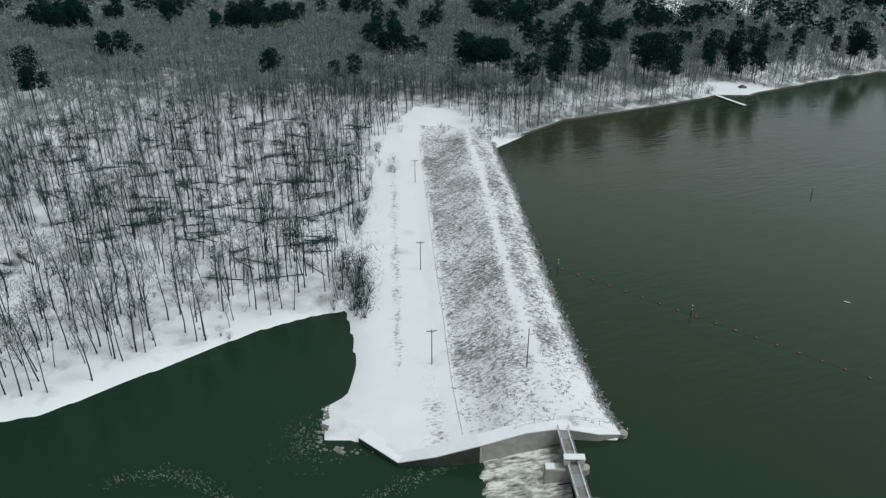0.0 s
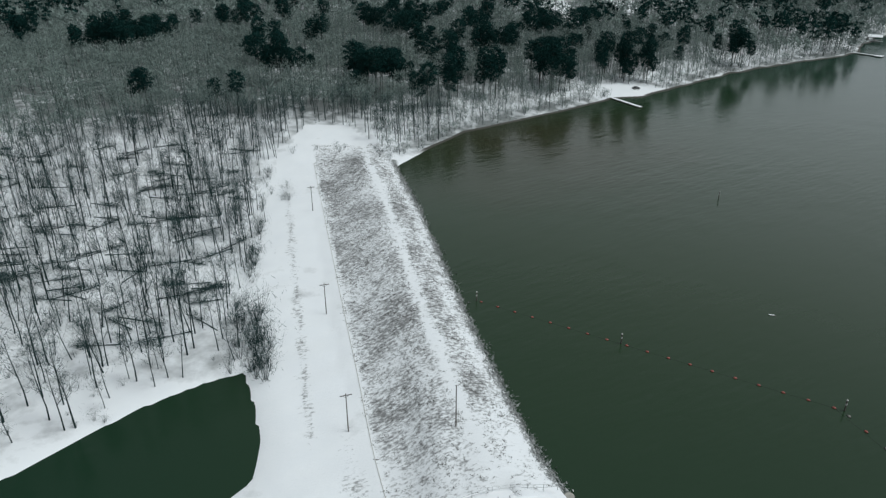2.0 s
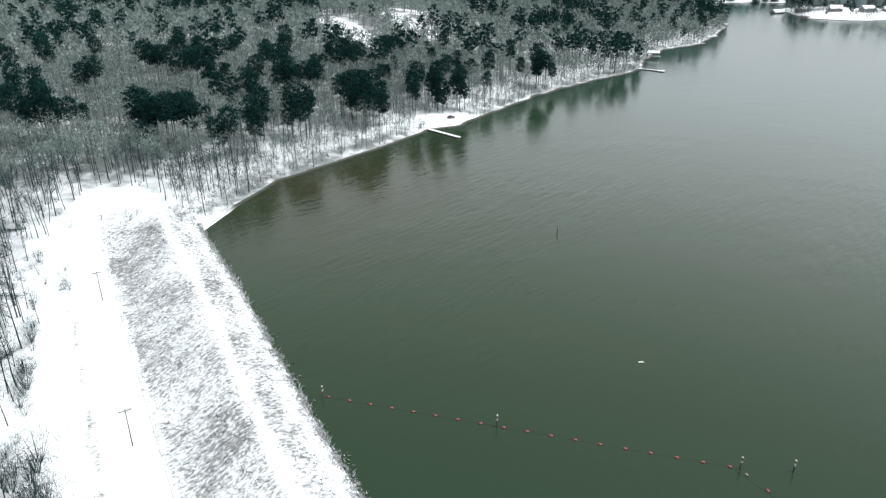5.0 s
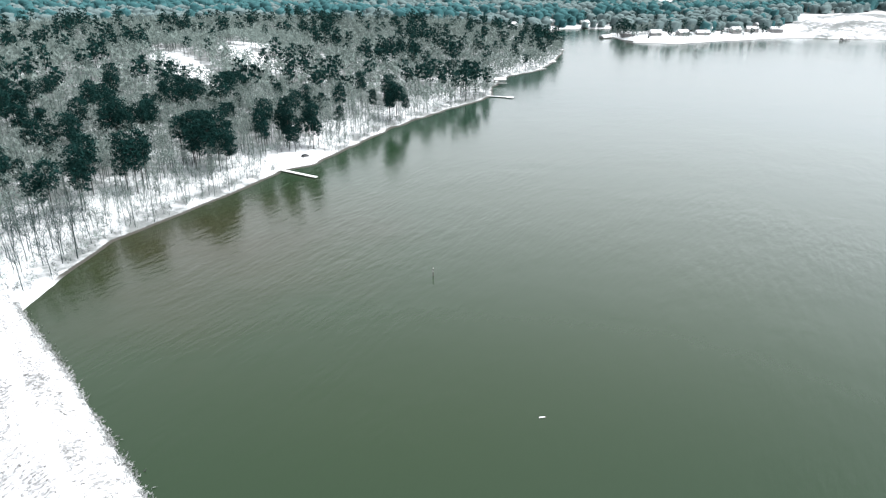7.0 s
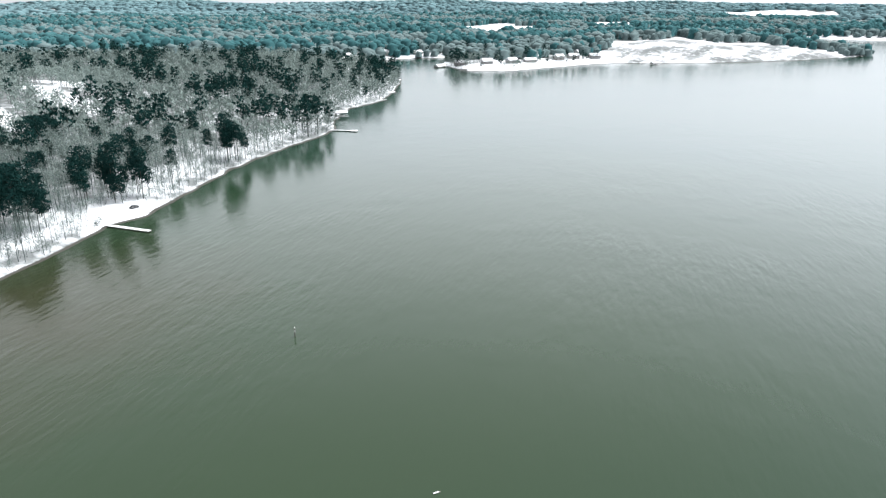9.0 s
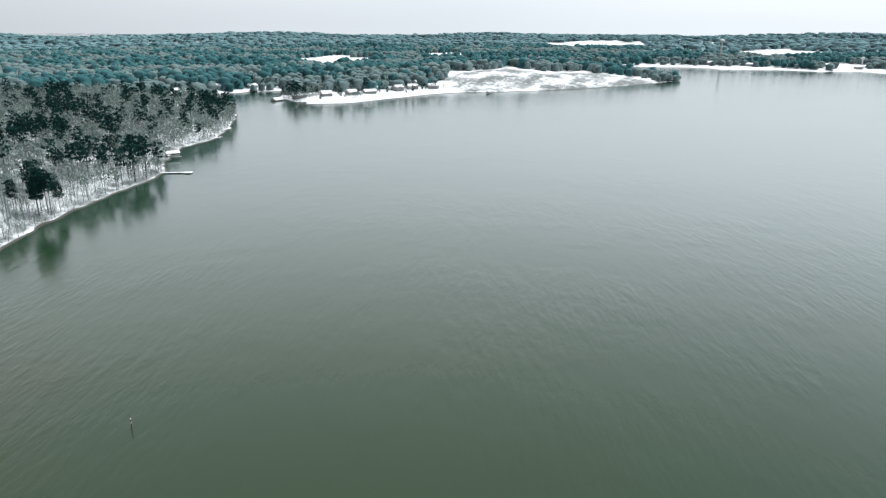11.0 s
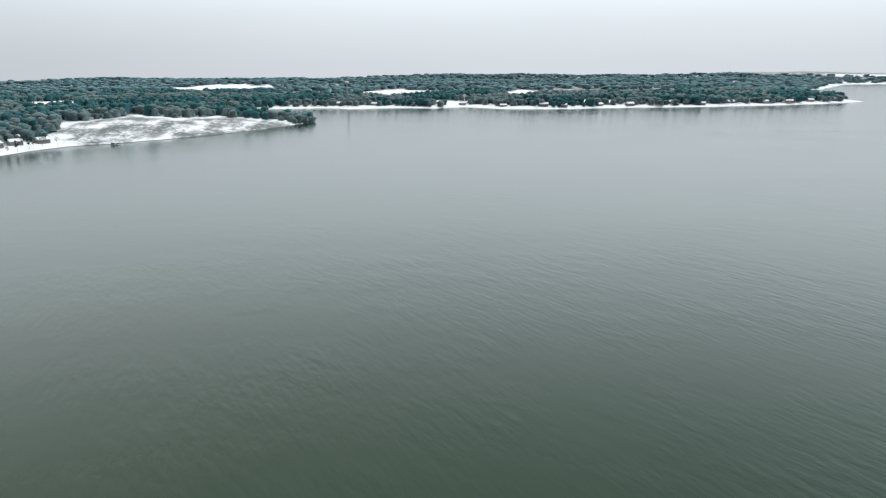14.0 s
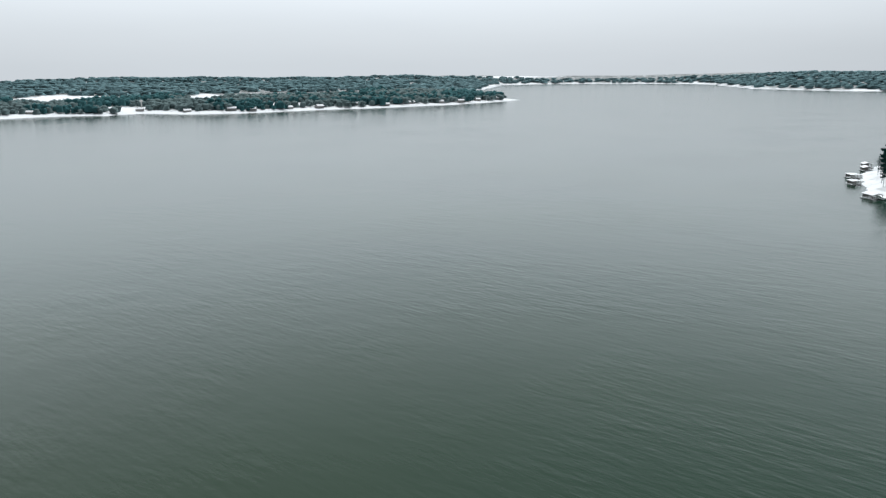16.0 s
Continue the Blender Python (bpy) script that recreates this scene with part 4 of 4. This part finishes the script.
for x_, y_ in ((31.5, 176.3), (61.2, 151.7), (97.0, 121.5), (105.4, 116.7), (129.0, 233.6)):
    marker(x_, y_)
raft = thing("drifting_plank", pose(103.4, 158.2, 0.05, 0, 0, -25), "small snow-covered plank drifting on the lake", "debris")
part("plank", box(-0.8, -0.18, -0.06, 0.8, 0.18, 0.06, bevel=0.03), DECK_WOOD, raft)
part("snow_cap", box(-0.75, -0.16, 0.06, 0.5, 0.16, 0.14, bevel=0.03), SNOW, raft)


# ---- docks, boathouses, car ----
def dock(a, b, wide, label, platform=False, gangway=True):
    a, b = Vector(a), Vector(b)
    length = (b - a).length
    turn = math.degrees(math.atan2((b - a).y, (b - a).x))
    ob = thing("dock", pose(a.x, a.y, 0, 0, 0, turn), label, "dock")
    n_boards = max(6, int(length / 1.2))
    for n in range(n_boards):
        part("deck_board", box(length * n / n_boards, -wide / 2, 0.45, length * (n + 1) / n_boards - 0.04, wide / 2, 0.55), DECK_WOOD, ob)
    part("snow_layer", box(0.1, -wide / 2 + 0.1, 0.55, length - 0.1, wide / 2 - 0.1, 0.66, bevel=0.04), SNOW, ob)
    for o in (-wide / 2 + 0.08, wide / 2 - 0.08):
        part("stringer", box(0, o - 0.08, 0.2, length, o + 0.08, 0.45), WOOD_POLE, ob)
        for n in range(4):
            p = length * (0.12 + 0.28 * n)
            part("pile", rod((p, o, -4), (p, o, 0.95), 0.14, sides=8), WOOD_POLE, ob)
    if platform:
        part("platform", box(length - 3.5, -2.4, 0.42, length + 1.5, 2.4, 0.56), DECK_WOOD, ob)
        part("platform_snow", box(length - 3.4, -2.3, 0.56, length + 1.4, 2.3, 0.68, bevel=0.05), SNOW, ob)


dock((142.8, 377.6), (151.1, 354.6), 2.2, "long snow-covered wooden dock reaching into the lake")
dock((354.0, 477.0), (365.4, 458.5), 2.0, "snow-covered wooden dock with an end platform", platform=True)
dock((481.0, 558.5), (496.0, 554.2), 2.2, "short snow-covered wooden dock below the bank")


def boathouse(x_, y_, turn, long_, wide, label, gable=True):
    ob = thing("boathouse", pose(x_, y_, 0, 0, 0, turn), label, "boathouse", "boathouses on the lake")
    h, l2, w2 = 3.1, long_ / 2, wide / 2
    for i in (-1, 0, 1):
        for j in (-1, 1):
            part("pile", rod((i * (l2 - 0.3), j * (w2 - 0.3), -4), (i * (l2 - 0.3), j * (w2 - 0.3), h), 0.15, sides=8), WOOD_POLE, ob)
    for j in (-1, 1):
        part("side_deck", box(-l2 - 1.5, j * (w2 - 0.1) - 0.7, 0.4, l2 + 1.5, j * (w2 - 0.1) + 0.7, 0.58), DECK_WOOD, ob)
        part("deck_snow", box(-l2 - 1.45, j * (w2 - 0.1) - 0.6, 0.58, l2 + 1.45, j * (w2 - 0.1) + 0.6, 0.68), SNOW, ob)
        part("eave_beam", box(-l2, j * (w2 - 0.3) - 0.12, h, l2, j * (w2 - 0.3) + 0.12, h + 0.3), WOOD_POLE, ob)
    part("back_wall", box(-l2, -w2 + 0.3, 0.6, -l2 + 0.15, w2 - 0.3, h), WALL_PAINT, ob)
    for name, mat, lift in (("roof", WALL_PAINT, 0.0), ("roof_snow", SNOW, 0.16)):
        bm = bmesh.new()
        rise = 1.3 if gable else 0.25
        shape = [(-w2 - 0.6, h + 0.3 + lift), (0, h + 0.3 + rise + lift), (w2 + 0.6, h + 0.3 + lift), (w2 + 0.6, h + 0.15 + lift), (0, h + 0.1 + rise + lift), (-w2 - 0.6, h + 0.15 + lift)]
        ends = [[bm.verts.new((sx, p, q)) for p, q in shape] for sx in (-l2 - 0.6, l2 + 0.6)]
        for k in range(6):
            bm.faces.new((ends[0][k], ends[0][(k + 1) % 6], ends[1][(k + 1) % 6], ends[1][k]))
        for r in ends:
            bm.faces.new((r[0], r[1], r[4], r[5]))
            bm.faces.new((r[1], r[2], r[3], r[4]))
        bmesh.ops.recalc_face_normals(bm, faces=bm.faces)
        part(name, bm, mat, ob)
    bm = bmesh.new()
    bmesh.ops.create_uvsphere(bm, u_segments=14, v_segments=8, radius=1, matrix=Matrix.LocRotScale((0.3, 0, 0.25), None, (l2 * 0.75, w2 * 0.42, 0.7)))
    for v in bm.verts:
        v.co.z = min(v.co.z, 0.6)
    part("moored_hull", bm, PALE, ob)


boathouse(404, 516, -32, 9, 7, "open boathouse with a snow-covered roof by the wooded bank")
boathouse(459, -466, 150, 11, 8, "open boathouse with a flat snow-covered roof", gable=False)
boathouse(436, -434, 150, 9, 7, "dark open boathouse with a snow-covered roof", gable=False)
boathouse(389, -386, 160, 11, 8, "low boathouse with a snow-covered gable roof")
boathouse(481, -516, 140, 10, 7, "open boathouse with a snow-covered gable roof")
boathouse(497, -540, 140, 9, 7, "distant boathouse with a snow-covered roof")
boathouse(757, 668, 30, 13, 9, "grey boathouse with a snow-covered roof at the wooded point")
boathouse(1004, 519, -30, 10, 6, "dark covered boat lift on the lake below the snowy field", gable=False)


def car(x_, y_, turn):
    ob = thing("car", pose(x_, y_, height_at(x_, y_) + 0.02, 0, 0, turn), "dark parked car on the snowy beach", "car")
    bm = box(-2.2, -0.88, 0.3, 2.2, 0.88, 0.85, bevel=0.14)
    part("body", bm, CAR_PAINT, ob)
    bm = bmesh.new()
    made = bmesh.ops.create_cube(bm, size=1, matrix=Matrix.LocRotScale((-0.25, 0, 1.12), None, (2.5, 1.5, 0.6)))
    for v in made["verts"]:
        if v.co.z > 1.1:
            v.co.x = -0.25 + (v.co.x + 0.25) * 0.68
            v.co.y *= 0.85
    part("cabin", bm, GLASS, ob, "dark glazed cabin")
    part("roof_panel", box(-1.1, -0.62, 1.42, 0.6, 0.62, 1.48, bevel=0.03), CAR_PAINT, ob)
    for i in (-1.35, 1.35):
        for j in (-0.86, 0.86):
            w = part("wheel", rod((i, j - 0.1, 0.33), (i, j + 0.1, 0.33), 0.33, sides=14), RUBBER, ob)
            part("rim", rod((i, j - 0.11, 0.33), (i, j + 0.11, 0.33), 0.19, sides=10), STEEL, w)


car(161.5, 387.0, 8)


# ---- houses and towers across the water ----
def house(x_, y_, turn, long_, wide, tall):
    ob = thing("house", pose(x_, y_, height_at(x_, y_) - 0.3, 0, 0, turn), "lakeside house with a snow-covered gable roof", "house", "houses across the lake")
    l2, w2 = long_ / 2, wide / 2
    bm = box(-l2, -w2, 0, l2, w2, tall)
    part("wall", bm, WALL_PAINT, ob)
    for name, mat, lift in (("roof", WALL_PAINT, 0.0), ("roof_snow", SNOW, 0.2)):
        bm = bmesh.new()
        rise = wide * 0.32
        shape = [(-w2 - 0.7, tall + lift - 0.3), (0, tall + rise + lift), (w2 + 0.7, tall + lift - 0.3), (w2 + 0.7, tall + lift - 0.5), (-w2 - 0.7, tall + lift - 0.5)]
        ends = [[bm.verts.new((sx, p, q)) for p, q in shape] for sx in (-l2 - 0.6, l2 + 0.6)]
        for k in range(5):
            bm.faces.new((ends[0][k], ends[0][(k + 1) % 5], ends[1][(k + 1) % 5], ends[1][k]))
        for r in ends:
            bm.faces.new(r)
        bmesh.ops.recalc_face_normals(bm, faces=bm.faces)
        part(name, bm, mat, ob)
    for side in (-1, 1):
        for n in range(4):
            px_ = -l2 + long_ * (n + 0.5) / 4
            w = part("window", box(px_ - 0.7, side * (w2 - 0.05), tall * 0.35, px_ + 0.7, side * (w2 + 0.06), tall * 0.35 + 1.4), PALE, ob)
            part("pane", box(px_ - 0.58, side * w2, tall * 0.35 + 0.12, px_ + 0.58, side * (w2 + 0.09), tall * 0.35 + 1.28), GLASS, w)
    part("chimney", box(l2 * 0.5, -0.5, tall, l2 * 0.5 + 0.9, 0.5, tall + wide * 0.32 + 1.2), CONCRETE, ob)


rng_h = random.Random(8)
HOUSES = [(790, 700), (806, 668), (838, 650), (868, 640), (893, 652), (925, 628), (955, 622), (985, 604), (1002, 640), (775, 725), (716, 845), (745, 880), (830, 880), (880, 860)]
for x_, y_ in HOUSES:
    house(x_, y_, rng_h.uniform(-40, 0), rng_h.uniform(12, 18), rng_h.uniform(8, 11), rng_h.uniform(3.2, 6.0))
for n in range(17):
    y_ = 330 - n * 82 + rng_h.uniform(-20, 20)
    sx = float(np.interp(-y_, [-375, -180, -10, 75, 180, 275, 400, 508, 650, 820, 960, 1075], [1875, 1868, 1880, 1780, 1752, 1760, 1788, 1784, 1800, 1838, 1893, 1975]))
    house(sx + rng_h.uniform(22, 50), y_, 90 + rng_h.uniform(-25, 25), rng_h.uniform(14, 22), rng_h.uniform(9, 12), rng_h.uniform(3.5, 6.5))


def tower(x_, y_, tall, tank):
    ob = thing("water_tower", pose(x_, y_, height_at(x_, y_) - 0.5), "pale steel water tower above distant woods", "tower", "towers across the lake")
    part("column", rod((0, 0, 0), (0, 0, tall), tank * 0.35, tank * 0.3, sides=12), PALE, ob)
    bm = bmesh.new()
    bmesh.ops.create_uvsphere(bm, u_segments=16, v_segments=10, radius=tank, matrix=Matrix.LocRotScale((0, 0, tall), None, (1, 1, 0.75)))
    part("tank", bm, PALE, ob)


tower(2060, 323, 46, 6.5)
tower(1975, 4, 17, 4.0)

# added pale rods stand in for the thin snowy path line at the toe
pipe = thing("drain_line", pose(0, 0, 0), "thin pale rods standing in for the path line along the foot of the dam", "pipe")
for y_ in range(104, 290, 6):
    a, b = (float(toe_x(y_)), y_), (float(toe_x(y_ + 5.9)), y_ + 5.9)
    part("pipe_length", rod((*a, height_at(*a) + 0.06), (*b, height_at(*b) + 0.06), 0.08, sides=6), PALE, pipe)

# ---- shrubs, tufts, logs, stones ----
rng = np.random.default_rng(21)


def shrub_shape(seed, tall, stems, twigs, width=0.02):
    r = np.random.default_rng(seed)
    wood = []
    for _ in range(stems):
        a, o = r.uniform(0, math.tau), r.uniform(0.15, 0.5)
        wood.append(prism((0.2 * math.cos(a), 0.2 * math.sin(a), 0), (tall * o * math.cos(a), tall * o * math.sin(a), tall * r.uniform(0.6, 1.0)), 0.035, 0.012, 3))
    return gather(wood), slivers(r, twigs, np.array([0, 0, tall * 0.6]), tall * np.array([0.3, 0.3, 0.2]), tall * 0.28, width)


shrub_kinds = [shrub_shape(200 + n, t, 9, 130) for n, t in enumerate((3.0, 2.2, 4.2))]
spots = []
for cx, cy, sx_, sy_, count in ((-22.5, 161, 1.5, 5, 16), (-26, 172, 2.5, 5, 16), (-29, 183, 2, 4, 8), (-28, 225, 1.2, 26, 26), (-30, 275, 2, 10, 10), (-22, 262, 0.8, 7, 7), (-13, 300, 8, 5, 5),
                                (19, 296, 2.5, 3, 12), (139, 377, 1.5, 1, 3), (-60, 141, 16, 3, 10)):
    for _ in range(count):
        sx, sy = cx + rng.normal(0, sx_), cy + rng.normal(0, sy_)
        if signed(RIVER, np.array([sx]), np.array([sy]))[0] > 0.6 and signed(LAKE, np.array([sx]), np.array([sy]))[0] > 0.6:
            spots.append((sx, sy, height_at(sx, sy) - 0.05, rng.uniform(0.5, 1.1) * (2.2 if count == 16 else 1.5 if count == 26 else 1.0), rng.uniform(0, math.tau), rng.integers(0, 3)))
orchard_label = "leafless grey shrub standing in snow"
firsts = {}
for px_, py_, pz_, size, turn, kind in spots:
    m = Matrix.LocRotScale((px_, py_, pz_), Euler((0, 0, turn)), None)
    if kind not in firsts:
        ob = thing("shrub", m, orchard_label, "shrub", "shrubs along the dam")
        for part_name, (v, t), mat in zip(("branch_frame", "crown"), shrub_kinds[int(kind)], (BARK, TWIG)):
            o = new(part_name, fast_mesh(part_name, v, t, [mat]))
            o.parent = ob
        firsts[kind] = ob
    else:
        ob = copy_thing(firsts[kind], m)
    ob.matrix_basis = m @ Matrix.Scale(size, 4)

# undergrowth in the near woods
x, y = scatter(rng, -190, 60, 120, 345, 5.6)
keep = wanted(x, y, 0.5) & (waves(x, y, 38, 61) > 0.12)
planted("undergrowth", shrub_kinds, np.c_[x, y, ground(x, y), rng.uniform(0.3, 0.7, len(x)), rng.uniform(0, 6.28, len(x)), rng.integers(0, 3, len(x))][keep], (BARK, TWIG), "low leafless undergrowth in the snowy woods", "undergrowth")

# brush along the wooded lake shore
brush_kinds = [shrub_shape(240 + n, t, 4, 36, 0.09) for n, t in enumerate((4.5, 6.5, 3.5))]
x, y = scatter(rng, 15, 660, 296, 720, 3.6)
d = signed(LAKE, x, y)
keep = (d > 1.0) & (d < 40) & (open_ground(x, y) < 0.6) & (rng.uniform(0, 1, len(x)) < 0.8)
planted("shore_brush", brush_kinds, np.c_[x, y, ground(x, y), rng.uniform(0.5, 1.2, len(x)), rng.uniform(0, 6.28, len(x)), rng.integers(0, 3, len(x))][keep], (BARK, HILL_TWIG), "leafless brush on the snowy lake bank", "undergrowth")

# dry grass through the snow on the dam
tuft_kinds = [((np.zeros((0, 3)), np.zeros((0, 3), int)), slivers(np.random.default_rng(300 + n), 9, np.array([0, 0, 0.02]), np.array([0.26, 0.26, 0.02]), 0.36, 0.06, 0.1)) for n in range(4)]
x, y = scatter(rng, -14, 36, 103, 305, 0.66)
e_, t_ = edge_x(y), toe_x(y)
chance = np.where((x > t_) & (x < e_ - 0.3), np.where(e_ - x < 4, 0.35, 0.55), 0) * (1 - 0.92 * np.exp(-(((e_ - 10.8 - x) / 1.2) ** 2))) * (0.7 + 0.3 * step(110, 140, y)) * (0.65 + 0.6 * waves(x, y, 17, 71))
keep = rng.uniform(0, 1, len(x)) < chance
x, y = x[keep], y[keep]
planted("grass_tufts", tuft_kinds, np.c_[x, y, ground(x, y) - 0.03, rng.uniform(0.45, 1.25, len(x)), rng.uniform(0, 6.28, len(x)), rng.integers(0, 4, len(x))], (STRAW, STRAW), "dry grass tufts poking through snow on the dam", "grass")
# the rank edge of the dam along the water
y = rng.uniform(107, 290, 1100)
x = edge_x(y) - np.abs(rng.normal(0, 0.7, 1100)) + 0.3
planted("bank_grass", tuft_kinds, np.c_[x, y, ground(x, y) - 0.03, rng.uniform(0.9, 2.6, 1100), rng.uniform(0, 6.28, 1100), rng.integers(0, 4, 1100)], (FROST, FROST), "frosted dead weeds along the dam's waterline", "grass")


def fallen_log(x_, y_, turn, long_):
    ob = thing("fallen_tree", pose(x_, y_, height_at(x_, y_), 0, 0, turn), "fallen dark tree with broken limbs lying in snow", "fallen tree", "fallen trees in the woods")
    part("trunk", rod((-long_ / 2, 0, 0.2), (long_ / 2, 0, 0.35), 0.17, 0.05, sides=6), BARK, ob)
    r = np.random.default_rng(int(abs(x_) * 7 + y_))
    wood = []
    for n in range(9):
        p = long_ * r.uniform(-0.05, 0.48)
        wood.append(prism((p, 0, 0.3), (p + r.uniform(0.4, 2.2), r.uniform(-2, 2), r.uniform(0.2, 1.8)), 0.05, 0.015, 3))
    v, t = gather(wood)
    o = new("limb_frame", fast_mesh("limb_frame", v, t, [BARK]))
    o.parent = ob
    v, t = slivers(r, 240, np.array([long_ * 0.25, 0, 0.5]), np.array([long_ * 0.2, 0.8, 0.3]), 1.0, 0.045, 0.05)
    o = new("crown", fast_mesh("crown", v, t, [TWIG]))
    o.parent = ob


for n in range(120):
    x_, y_ = rng.uniform(-170, -35), rng.uniform(165, 315)
    if float(open_ground(np.array([x_]), np.array([y_]))[0]) < 0.3 and x_ > -0.72 * y_ - 30:
        fallen_log(x_, y_, rng.normal(5, 25) + 180 * (n % 2), rng.uniform(7, 15))


def stone(x_, y_, z_, size, seed):
    r = random.Random(seed)
    bm = bmesh.new()
    bmesh.ops.create_icosphere(bm, subdivisions=1, radius=size)
    for v in bm.verts:
        v.co *= r.uniform(0.75, 1.2)
        v.co.z *= 0.65
    ob = part("stone", bm, STONE)
    ob.matrix_world = pose(x_, y_, z_, 0, 0, r.uniform(0, 360))
    tagged(ob, "rough grey riprap stone at the water's edge", "stone", "riprap stones below the dam")


for n in range(56):
    k = rng.uniform(0, 1)
    if n < 36:
        x_, y_ = -24.6 + rng.normal(0, 0.5), 106 + 13 * k
    else:
        x_, y_ = -24 + 8 * k, 105.6 - 0.6 * k + rng.normal(0, 0.5)
    stone(x_, y_, max(height_at(x_, y_), RIVER_Z - 0.1), rng.uniform(0.2, 0.6), n)
